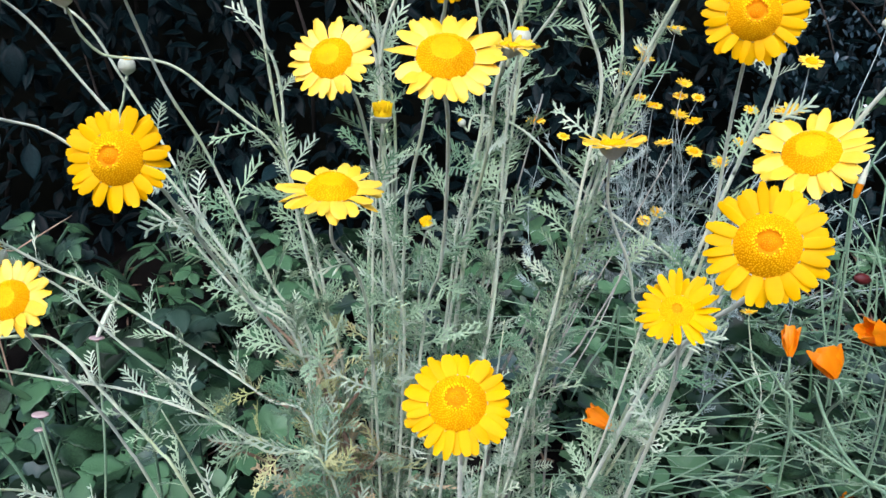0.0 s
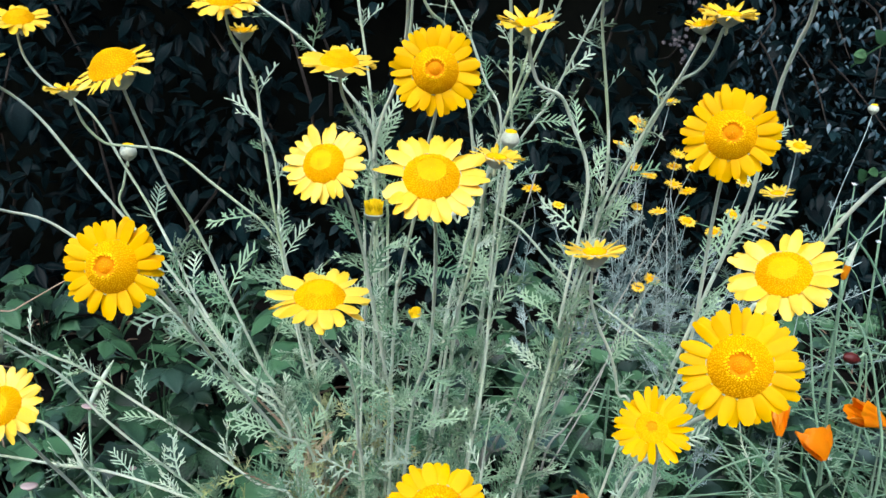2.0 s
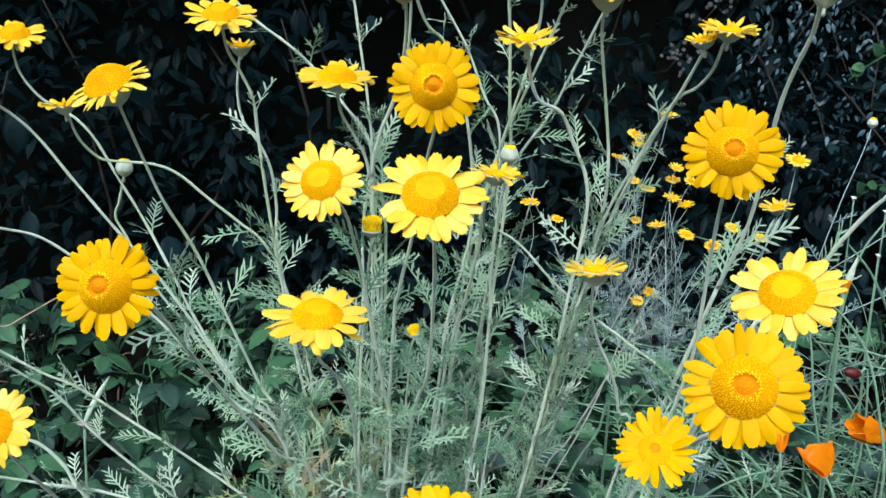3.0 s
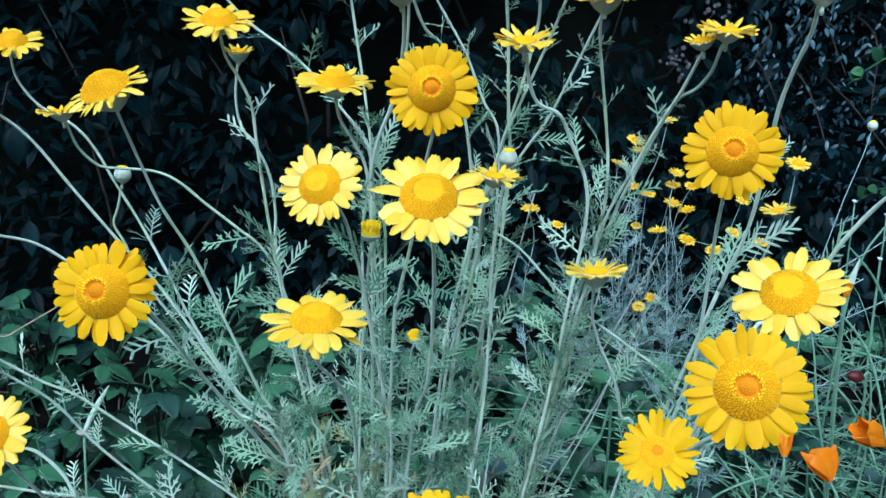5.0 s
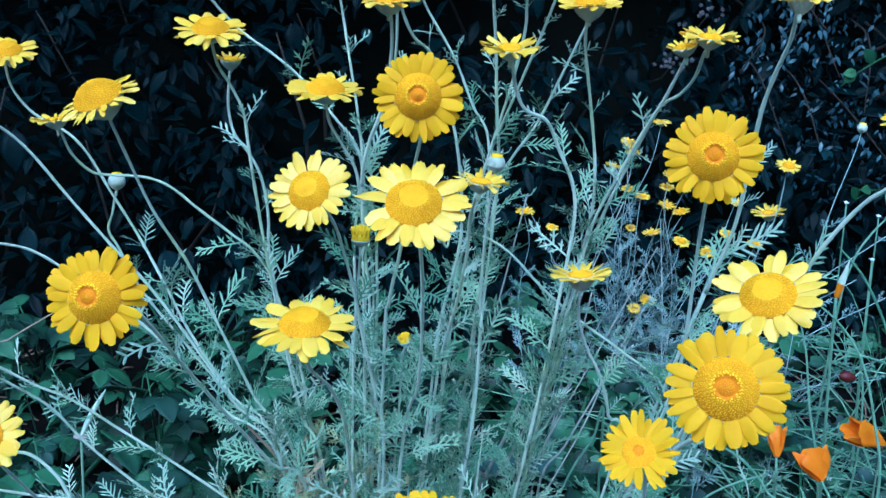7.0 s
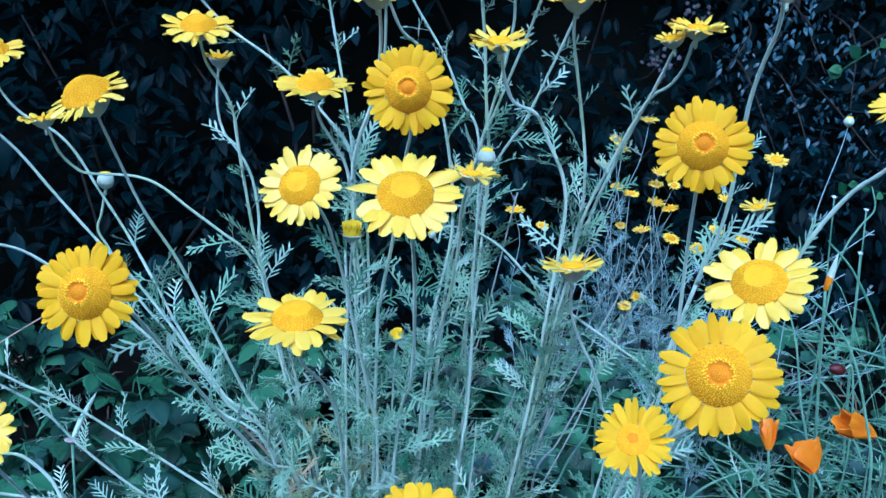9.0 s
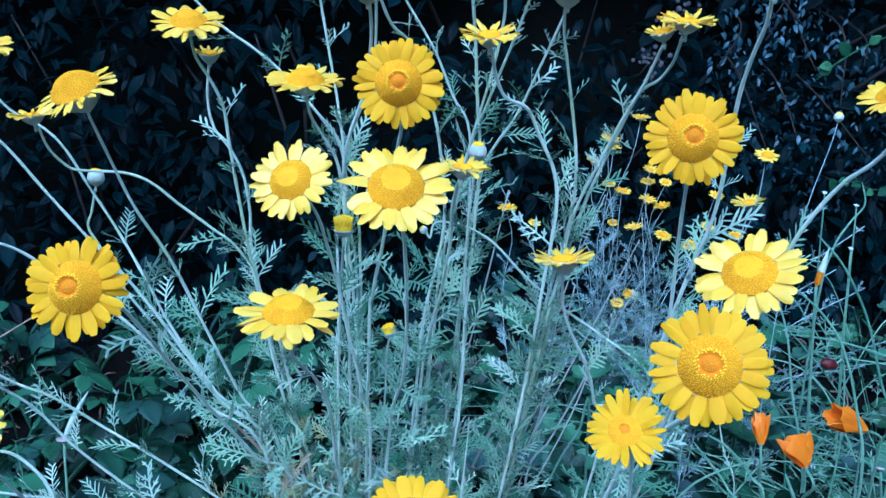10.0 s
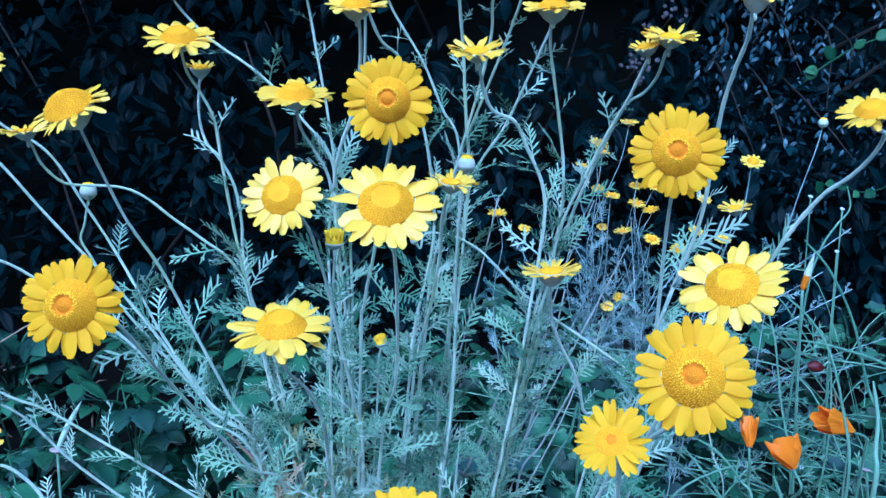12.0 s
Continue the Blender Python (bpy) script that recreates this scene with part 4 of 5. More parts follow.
def poppy(head, axis, long, form, way, flat=0.6):
    """An orange poppy on its bare stalk; head is the place of the petals' foot."""
    label = {"open": "orange poppy half closed into a wide cup", "closed": "orange poppy closed into a narrow cup", "furled": "furled orange poppy bud on a bare stalk"}[form]
    top = thing("orange_poppy", way[-1], label, "poppy", "orange poppies")
    head, axis = Vector(head), Vector(axis).normalized()
    line = smooth_line([head, head - axis * 0.015] + list(way), 5)
    part("stalk", Shape().tube([p - Vector(way[-1]) for p in line], [0.0010 + 0.0006 * i / len(line) for i in range(len(line))], 7).mesh("stalk", [POPPY_GREEN]), top, Matrix.Translation(way[-1]))
    pose0 = along(Vector((1, 0.35, 0)).cross(axis).cross(axis) * -1, axis, head)
    k = 0.075 * long
    part("rim", RIM_MESH, top, pose0 @ Matrix.Diagonal((k, k, k, 1)), "pinkish collar")
    for j in range(4):
        m = pose0 @ Matrix.Diagonal((1, flat, 1, 1)) @ Matrix.Rotation(j * math.pi / 2 + rng.uniform(-0.2, 0.2), 4, "Z") @ Matrix.Rotation(radians(rng.uniform(-4, 4)), 4, "Y")
        part("petal", POPPY_PETALS[form], top, m @ Matrix.Diagonal((long,) * 3 + (1,)))
    return top


poppy((0.300, 0.560, 0.193), (-0.30, 0.70, 1), 0.025, "open", [(0.306, 0.575, 0.15), (0.325, 0.60, 0.08), (0.36, 0.62, 0)], 0.40)
poppy((0.366, 0.60, 0.203), (-0.80, -0.05, 0.42), 0.034, "closed", [(0.382, 0.605, 0.18), (0.39, 0.625, 0.10), (0.40, 0.65, 0)], 0.8)
poppy((0.280, 0.597, 0.193), (0.10, 0.5, 1), 0.025, "closed", [(0.285, 0.60, 0.15), (0.31, 0.61, 0.07), (0.345, 0.62, 0)])
poppy((0.096, 0.398, 0.251), (-0.75, 0.2, 0.45), 0.018, "closed", [(0.106, 0.404, 0.226), (0.124, 0.423, 0.113), (0.136, 0.438, 0)])
poppy((0.299, 0.633, 0.040), (-0.3, -0.3, 0.7), 0.016, "furled", [(0.302, 0.635, 0.02), (0.304, 0.636, 0.01), (0.305, 0.637, 0)])
poppy((0.334, 0.587, 0.056), (0.3, -0.3, 0.7), 0.018, "closed", [(0.335, 0.59, 0.03), (0.337, 0.592, 0.01), (0.338, 0.594, 0)])
poppy((-0.327, 0.522, 0.160), (0.1, -0.5, 0.8), 0.012, "closed", [(-0.316, 0.53, 0.12), (-0.305, 0.54, 0.05), (-0.30, 0.55, 0)])

# a poppy bud that still wears its pointed cap
cap = thing("capped_poppy_bud", (0.36, 0.66, 0), "orange poppy bud wearing a pale pointed green cap", "poppy bud")
line = smooth_line([(0.328, 0.632, 0.316), (0.333, 0.636, 0.25), (0.345, 0.645, 0.12), (0.36, 0.66, 0)], 5)
part("stalk", Shape().tube([p - Vector((0.36, 0.66, 0)) for p in line], [0.0012] * len(line), 6).mesh("stalk", [POPPY_GREEN]), cap, WORLD[cap].copy())
m = frame_of((0.22, 0, 1), 0, (0.328, 0.632, 0.316))
part("bud", Shape().lathe([(0.0010, 0), (0.0024, 0.002), (0.0028, 0.009), (0.0026, 0.014)], 14).mesh("bud", [POPPY]), cap, m)
part("cap", Shape().lathe([(0.0029, 0.0125), (0.0025, 0.017), (0.0017, 0.023), (0.0008, 0.029), (0.0002, 0.033)], 14).mesh("cap", [CALYX]), cap, m, "pale pointed cap")

# the dark red bud
red = thing("dark_red_bud", (0.37, 0.67, 0), "small dark red drooping bud on a thin stalk", "bud")
line = smooth_line([(0.362, 0.652, 0.238), (0.372, 0.655, 0.235), (0.38, 0.66, 0.15), (0.37, 0.67, 0)], 5)
part("stalk", Shape().tube([p - Vector((0.37, 0.67, 0)) for p in line], [0.0009] * len(line), 5).mesh("stalk", [POPPY_GREEN]), red, WORLD[red].copy())
part("bud", Shape().lathe([(0.0008, -0.008), (0.004, -0.004), (0.0052, 0.001), (0.0038, 0.006), (0.0006, 0.0085)], 12).mesh("bud", [MAROON]), red, frame_of((-1, -0.1, 0.25), 0, (0.357, 0.651, 0.239)))


# spent poppies: a pink collar with a long thin pod
def poppy_pod(rim, pod, foot, size):
    rim, pod, foot = Vector(rim), Vector(pod), Vector(foot)
    top = thing("poppy_seed_pod", foot, "pale pink poppy collar with a thin green seed pod", "seed pod", "poppy seed pods")
    line = smooth_line([rim, rim.lerp(foot, 0.5) + Vector((0.005, 0, 0.01)), foot], 5)
    part("stalk", Shape().tube([p - foot for p in line], [0.0010] * len(line), 6).mesh("stalk", [POPPY_GREEN]), top, Matrix.Translation(foot))
    part("rim", RIM_MESH, top, frame_of((0.1, 0.15, 1), 0, rim) @ Matrix.Diagonal((size, size, size, 1)), "flat pale pink collar")
    if (pod - rim).length > 0.004:
        part("pod", Shape().tube(smooth_line([rim, rim.lerp(pod, 0.5) + Vector((-0.001, 0, 0)), pod], 3), [0.0010, 0.0019, 0.0022, 0.0021, 0.0018, 0.0013, 0.0003], 7).mesh("pod", [STEM]), top, Matrix())


poppy_pod((-0.259, 0.56, 0.227), (-0.242, 0.572, 0.26), (-0.285, 0.561, 0), 0.0055)
poppy_pod((-0.267, 0.479, 0.21), (-0.267, 0.479, 0.21), (-0.28, 0.504, 0), 0.0055)
poppy_pod((-0.273, 0.485, 0.195), (-0.273, 0.485, 0.195), (-0.276, 0.5, 0), 0.0035)
poppy_pod((-0.181, 0.441, 0.249), (-0.181, 0.441, 0.249), (-0.213, 0.51, 0), 0.0025)
poppy_pod((0.334, 0.521, 0.214), (0.334, 0.521, 0.214), (0.372, 0.557, 0), 0.003)

WHITE_PETAL = PETAL_SHAPES[1].mesh("petal", [WHITE])

# tiny white flowers on threads at the edge of the bed
for k, (x, y, z) in enumerate(((0.443, 0.799, 0.302), (0.40, 0.74, 0.09), (0.46, 0.83, 0.34), (0.41, 0.80, 0.36))):
    foot = Vector((x + 0.02, y + 0.01, 0))
    bloom = thing("white_flower", foot, "tiny white flower on a thread-thin stalk", "flower", "tiny white flowers")
    line = smooth_line([(x, y, z), (x + 0.004, y, z * 0.6), foot], 5)
    part("stalk", Shape().tube([p - foot for p in line], [0.0008] * len(line), 5).mesh("stalk", [POPPY_GREEN]), bloom, Matrix.Translation(foot))
    for j in range(5):
        part("petal", WHITE_PETAL, bloom, frame_of((0, -0.4, 1), j * 1.2566, (x, y, z)) @ Matrix.Diagonal((0.0030,) * 3 + (1,)))

# ---------------------------------------------------------------- poppy foliage: sprays of thin stalks and dissected leaves
r3 = random.Random(77)


def thread_leaf(seed):
    """A leaf cut into narrow forked threads, one long."""
    s, rr = Shape(), random.Random(seed)

    def fork(p, d, n, length):
        q = p + d * length
        s.tube([p, p.lerp(q, 0.5) + Vector((0, 0, 0.01)), q], [0.016, 0.018, 0.012 if n else 0.006], 4, 0, 0.6)
        if n:
            for a in (-32, 0, 32):
                turn = Matrix.Rotation(radians(a + rr.uniform(-10, 10)), 3, "Z") @ Matrix.Rotation(radians(rr.uniform(-18, 18)), 3, "Y")
                fork(q, (turn @ d).normalized(), n - 1, length * rr.uniform(0.5, 0.75))

    fork(Vector((0, 0, 0)), Vector((1, 0, 0)), 2, 0.42)
    return s.mesh("leaf", [POPPY_GREEN])


THREADS = [thread_leaf(k) for k in range(4)]


def poppy_tuft(x, y, stalks, tall, lean):
    """A spray of arching bare stalks and thread leaves from one root."""
    foot = Vector((x, y, ground_height(x, y)))
    top = thing("poppy_plant", foot, "poppy plant with arching blue-green stalks and thread leaves", "plant", "poppy plants")
    for k in range(stalks):
        a = r3.uniform(0, 6.28)
        out = Vector((math.cos(a) + lean, math.sin(a) * 0.8 - 0.2, 0)) * r3.uniform(0.08, 0.20)
        up = tall * r3.uniform(0.4, 1.05)
        tip = Vector((out.x, out.y, up))
        line = smooth_line([(0, 0, 0), (out.x * 0.35, out.y * 0.35, up * 0.52), (out.x * 0.75, out.y * 0.75, up * 0.90), tip + out * 0.4 + Vector((0, 0, up * r3.uniform(-0.12, 0.12)))], 4)
        w = r3.uniform(0.0004, 0.0010)
        part("stalk", Shape().tube(line, [w * (1.15 - 0.5 * i / len(line)) for i in range(len(line))], 5).mesh("stalk", [POPPY_GREEN]), top, Matrix.Translation(foot))
        for j in range(3):
            p = line[r3.randrange(3, len(line))] + foot
            size = r3.uniform(0.03, 0.06)
            part("leaf", r3.choice(THREADS), top, along((r3.uniform(-1, 1), r3.uniform(-1, 0.5), r3.uniform(-0.1, 0.8)), (0, -0.4, 1), p) @ Matrix.Diagonal((size, size, size, 1)))


for x, y, n, tall, lean in ((0.38, 0.63, 8, 0.16, -0.5), (0.43, 0.66, 9, 0.19, -0.9), (0.48, 0.72, 9, 0.21, -0.8), (0.41, 0.78, 7, 0.20, -0.3), (0.53, 0.80, 8, 0.23, -0.7), (0.46, 0.88, 8, 0.25, -0.4), (0.58, 0.93, 8, 0.26, -0.6), (0.37, 0.90, 6, 0.20, 0.0), (0.47, 0.60, 7, 0.13, -0.6), (0.51, 0.66, 8, 0.17, -0.8), (0.50, 0.55, 9, 0.15, -1.2), (0.56, 0.62, 10, 0.19, -1.3), (0.60, 0.72, 9, 0.21, -1.2)):
    poppy_tuft(x, y, n, tall, lean)

# long arching grass-like blades in the bed
for k, (x, y, tip) in enumerate(((0.16, 0.66, (0.06, -0.02, 0.14)), (0.40, 0.66, (-0.03, -0.05, 0.20)), (-0.14, 0.52, (0.05, -0.04, 0.12)), (0.43, 0.70, (0.02, -0.08, 0.22)))):
    foot = Vector((x, y, 0))
    tip = Vector(tip)
    line = smooth_line([(0, 0, 0), tip * 0.5 + Vector((0, 0, 0.03)), tip], 6)
    blade = thing("grass_blade", foot, "single broad blue-green grass blade", "grass", "grass blades")
    part("blade", Shape().tube(line, [0.0042 * (0.55 + 0.45 * math.sin(math.pi * min(1, i / len(line) + 0.25))) * (1 - 0.9 * (i / (len(line) - 1)) ** 4) for i in range(len(line))], 6, 0, 0.18).mesh("blade", [POPPY_GREEN]), blade, Matrix.Translation(foot))


def arching_stalk(pts, width, dry=0):
    foot = Vector(pts[-1])
    bare = thing("arching_stalk", foot, "thin dry brown stalk leaning over the ground" if dry == 1 else "bleached dead stalk leaning in the clump" if dry else "long bare blue-green stalk arching over the bed", "stalk", "arching stalks")
    line = smooth_line(pts, 6)
    part("stalk", Shape().tube([p - foot for p in line], [width * min(0.3 + 0.25 * i, 0.75 + 0.4 * i / len(line)) for i in range(len(line))], 6).mesh("stalk", [(POPPY_GREEN, STEM_DRY, STRAW)[dry]]), bare, Matrix.Translation(foot))


# long bare stalks that arch across the edge of the bed
arching_stalk([(0.349, 0.68, 0.346), (0.371, 0.672, 0.319), (0.39, 0.66, 0.276), (0.401, 0.646, 0.224), (0.412, 0.63, 0.167), (0.412, 0.65, 0)], 0.0012)
arching_stalk([(0.315, 0.64, 0.271), (0.346, 0.638, 0.267), (0.374, 0.635, 0.26), (0.406, 0.631, 0.248), (0.44, 0.623, 0.223), (0.44, 0.643, 0)], 0.0013)
arching_stalk([(0.302, 0.612, 0.32), (0.322, 0.607, 0.302), (0.338, 0.599, 0.276), (0.348, 0.587, 0.232), (0.351, 0.571, 0.171), (0.351, 0.591, 0)], 0.0011)
arching_stalk([(0.21, 0.532, 0.238), (0.226, 0.528, 0.228), (0.242, 0.523, 0.208), (0.25, 0.515, 0.18), (0.25, 0.535, 0)], 0.0011)
arching_stalk([(0.204, 0.539, 0.228), (0.222, 0.531, 0.205), (0.233, 0.525, 0.19), (0.262, 0.517, 0.167), (0.307, 0.507, 0.14), (0.335, 0.5, 0.121), (0.335, 0.52, 0)], 0.0012)
arching_stalk([(0.247, 0.575, 0.15), (0.279, 0.571, 0.142), (0.31, 0.565, 0.125), (0.342, 0.553, 0.091), (0.342, 0.573, 0)], 0.0012)
arching_stalk([(0.279, 0.548, 0.195), (0.287, 0.54, 0.172), (0.3, 0.531, 0.148), (0.317, 0.524, 0.128), (0.334, 0.517, 0.108), (0.334, 0.537, 0)], 0.0017)
arching_stalk([(0.324, 0.697, 0.292), (0.334, 0.686, 0.252), (0.338, 0.673, 0.202), (0.346, 0.652, 0.123), (0.346, 0.672, 0)], 0.001)
arching_stalk([(0.351, 0.555, 0.268), (0.354, 0.548, 0.241), (0.352, 0.542, 0.217), (0.349, 0.533, 0.184), (0.349, 0.553, 0)], 0.0018)
arching_stalk([(-0.357, 0.759, 0.26), (-0.383, 0.755, 0.245), (-0.41, 0.75, 0.229), (-0.443, 0.744, 0.206), (-0.443, 0.764, 0)], 0.0009, 1)
arching_stalk([(0.096, 0.544, 0.183), (0.109, 0.553, 0.207), (0.124, 0.56, 0.227), (0.132, 0.564, 0.239), (0.132, 0.584, 0)], 0.001)
arching_stalk([(0.237, 0.516, 0.224), (0.217, 0.514, 0.219), (0.193, 0.51, 0.208), (0.17, 0.502, 0.185), (0.146, 0.49, 0.152), (0.146, 0.51, 0)], 0.0009)
arching_stalk([(0.094, 0.526, 0.317), (0.075, 0.515, 0.276), (0.053, 0.504, 0.235), (0.034, 0.496, 0.209), (0.034, 0.516, 0)], 0.0011, 2)
arching_stalk([(0.111, 0.541, 0.298), (0.088, 0.531, 0.26), (0.066, 0.522, 0.225), (0.051, 0.514, 0.198), (0.051, 0.534, 0)], 0.001, 2)
arching_stalk([(0.065, 0.508, 0.288), (0.054, 0.501, 0.262), (0.041, 0.494, 0.237), (0.033, 0.489, 0.219), (0.033, 0.509, 0)], 0.0014, 2)
arching_stalk([(0.158, 0.588, 0.315), (0.131, 0.574, 0.266), (0.104, 0.562, 0.221), (0.083, 0.552, 0.184), (0.083, 0.572, 0)], 0.0009, 2)
arching_stalk([(0.429, 0.768, 0.376), (0.431, 0.762, 0.355), (0.417, 0.758, 0.339), (0.4, 0.752, 0.313), (0.383, 0.737, 0.255), (0.383, 0.757, 0)], 0.001)


# ---------------------------------------------------------------- the clump of golden marguerites
marguerite((0.1, 0.239, 0.416), (-0.3, -0.84, 0.46), 0.0193, "old", [(0.113, 0.269, 0.392), (0.114, 0.292, 0.373), (0.11, 0.314, 0.354), (0.104, 0.343, 0.321), (0.096, 0.37, 0.278), (0.03, 0.46, 0)], 9, 1.25, 0.17)
marguerite((0.11, 0.302, 0.48), (-0.22, -0.93, 0.28), 0.0179, "old", [(0.114, 0.313, 0.473), (0.117, 0.328, 0.454), (0.12, 0.342, 0.43), (0.123, 0.355, 0.399), (0.124, 0.365, 0.37), (0.119, 0.376, 0.332), (0.11, 0.385, 0.295), (0.05, 0.48, 0)], 12, 1, 0.17)
marguerite((0.119, 0.261, 0.44), (-0.36, -0.54, 0.77), 0.0182, "ripe", [(0.127, 0.282, 0.426), (0.128, 0.301, 0.41), (0.127, 0.331, 0.375), (0.122, 0.36, 0.329), (0.113, 0.382, 0.284), (0.05, 0.5, 0)], 10, 1, 0.17)
marguerite((0.073, 0.235, 0.396), (-0.23, -0.62, 0.75), 0.0127, "young", [(0.081, 0.254, 0.376), (0.086, 0.277, 0.338), (0.084, 0.305, 0.286), (0.077, 0.345, 0.19), (0.06, 0.42, 0)], 3, 1, 0.17)
marguerite((-0.038, 0.274, 0.424), (0.06, -0.22, 0.97), 0.0184, "ripe", [(-0.042, 0.299, 0.406), (-0.044, 0.314, 0.39), (-0.038, 0.334, 0.371), (-0.035, 0.353, 0.345), (-0.036, 0.374, 0.31), (-0.036, 0.397, 0.262), (-0.04, 0.47, 0)], 10, 1, 0.17)
marguerite((-0.105, 0.26, 0.438), (-0.05, -0.94, 0.34), 0.0174, "old", [(-0.108, 0.278, 0.431), (-0.106, 0.303, 0.415), (-0.103, 0.332, 0.385), (-0.093, 0.362, 0.345), (-0.078, 0.386, 0.305), (-0.062, 0.407, 0.262), (-0.07, 0.47, 0)], 18, 1, 0.05)
marguerite((-0.131, 0.342, 0.497), (-0.24, -0.46, 0.85), 0.0172, "flat", [(-0.133, 0.353, 0.491), (-0.131, 0.37, 0.465), (-0.126, 0.382, 0.439), (-0.115, 0.393, 0.41), (-0.103, 0.405, 0.367), (-0.09, 0.412, 0.328), (-0.07, 0.421, 0.275), (-0.065, 0.48, 0)], 16, 0.95,0.25)
marguerite((-0.101, 0.408, 0.524), (0.06, -0.39, 0.92), 0.0177, "ripe", [(-0.103, 0.415, 0.52), (-0.102, 0.42, 0.507), (-0.097, 0.424, 0.496), (-0.092, 0.427, 0.482), (-0.091, 0.43, 0.463), (-0.089, 0.433, 0.436), (-0.086, 0.435, 0.407), (-0.078, 0.438, 0.347), (-0.07, 0.438, 0.305), (-0.058, 0.438, 0.261), (-0.05, 0.49, 0)], 16, 1, 0.08)
marguerite((-0.102, 0.447, 0.508), (0.05, -0.21, 0.98), 0.0080, "cup", [(-0.104, 0.453, 0.503), (-0.107, 0.456, 0.484), (-0.105, 0.457, 0.468), (-0.097, 0.459, 0.455), (-0.091, 0.459, 0.44), (-0.089, 0.46, 0.419), (-0.089, 0.459, 0.396), (-0.079, 0.457, 0.332), (-0.067, 0.454, 0.282), (-0.04, 0.5, 0)], 10, 1, 0.17)
marguerite((-0.176, 0.399, 0.481), (-0.06, -0.08, 1), 0.0116, "half", [(-0.178, 0.407, 0.475), (-0.176, 0.412, 0.463), (-0.17, 0.416, 0.454), (-0.164, 0.419, 0.451), (-0.146, 0.428, 0.448), (-0.134, 0.432, 0.442), (-0.121, 0.436, 0.429), (-0.106, 0.44, 0.415), (-0.093, 0.443, 0.402), (-0.083, 0.445, 0.378), (-0.067, 0.447, 0.293), (-0.06, 0.49, 0)], 16, 0.95,0.25)
marguerite((-0.203, 0.414, 0.513), (0.1, -0.4, 0.91), 0.0148, "ripe", [(-0.208, 0.421, 0.507), (-0.207, 0.423, 0.494), (-0.199, 0.426, 0.481), (-0.185, 0.43, 0.471), (-0.176, 0.432, 0.459), (-0.167, 0.433, 0.44), (-0.155, 0.434, 0.416), (-0.143, 0.434, 0.389), (-0.131, 0.434, 0.36), (-0.109, 0.433, 0.321), (-0.082, 0.432, 0.276), (-0.07, 0.49, 0)], 18, 0.95,0.25)
marguerite((-0.163, 0.433, 0.444), (0.11, 0.02, 0.99), 0.0056, "bud", [(-0.166, 0.438, 0.438), (-0.169, 0.438, 0.426), (-0.172, 0.438, 0.417), (-0.167, 0.438, 0.406), (-0.156, 0.437, 0.382), (-0.136, 0.436, 0.354), (-0.109, 0.434, 0.317), (-0.078, 0.43, 0.269), (-0.08, 0.48, 0)], 10, 0.9,0.25)
marguerite((-0.045, 0.394, 0.497), (0.06, -0.28, 0.96), 0.0185, "ripe", [(-0.046, 0.402, 0.49), (-0.045, 0.407, 0.479), (-0.039, 0.411, 0.467), (-0.034, 0.414, 0.456), (-0.032, 0.417, 0.441), (-0.03, 0.423, 0.402), (-0.028, 0.426, 0.359), (-0.028, 0.429, 0.303), (-0.05, 0.47, 0)], 16, 1, 0.08)
marguerite((-0.043, 0.324, 0.462), (-0.19, -0.8, 0.56), 0.0174, "ripe", [(-0.04, 0.341, 0.452), (-0.036, 0.349, 0.441), (-0.034, 0.357, 0.428), (-0.031, 0.368, 0.407), (-0.028, 0.379, 0.377), (-0.023, 0.392, 0.337), (-0.021, 0.403, 0.286), (-0.04, 0.46, 0)], 14, 1, 0.17)
marguerite((0.001, 0.264, 0.47), (0.01, -0.65, 0.76), 0.0189, "ripe", [(0, 0.291, 0.456), (0.002, 0.307, 0.443), (0.002, 0.338, 0.409), (-0.001, 0.373, 0.356), (-0.012, 0.405, 0.292), (-0.035, 0.46, 0)], 14, 1, 0.17)
marguerite((0.001, 0.315, 0.5), (-0.02, -0.98, 0.2), 0.0171, "old", [(0.001, 0.33, 0.492), (0.001, 0.341, 0.48), (-0.002, 0.352, 0.466), (-0.009, 0.374, 0.425), (-0.016, 0.387, 0.392), (-0.02, 0.4, 0.35), (-0.04, 0.47, 0)], 12, 1, 0.17)
marguerite((0.025, 0.312, 0.468), (0.1, -0.11, 0.99), 0.0107, "half", [(0.024, 0.331, 0.458), (0.022, 0.346, 0.444), (0.022, 0.359, 0.429), (0.018, 0.381, 0.397), (0.011, 0.4, 0.363), (0.005, 0.421, 0.314), (-0.03, 0.47, 0)], 12, 1, 0.17)
marguerite((0.038, 0.352, 0.517), (-0.04, -0.32, 0.95), 0.0128, "half", [(0.04, 0.362, 0.511), (0.042, 0.368, 0.501), (0.047, 0.374, 0.49), (0.058, 0.38, 0.484), (0.065, 0.385, 0.47), (0.073, 0.39, 0.452), (0.075, 0.395, 0.431), (0.07, 0.402, 0.388), (0.065, 0.407, 0.348), (0.054, 0.412, 0.281), (0.01, 0.47, 0)], 24, 1.1, 0.08)
marguerite((0.118, 0.343, 0.522), (0.02, -0.23, 0.97), 0.0122, "half", [(0.12, 0.355, 0.516), (0.119, 0.363, 0.505), (0.115, 0.37, 0.497), (0.109, 0.376, 0.492), (0.103, 0.382, 0.479), (0.095, 0.392, 0.457), (0.085, 0.4, 0.43), (0.079, 0.409, 0.392), (0.069, 0.417, 0.337), (0.02, 0.49, 0)], 24, 1, 0.08)
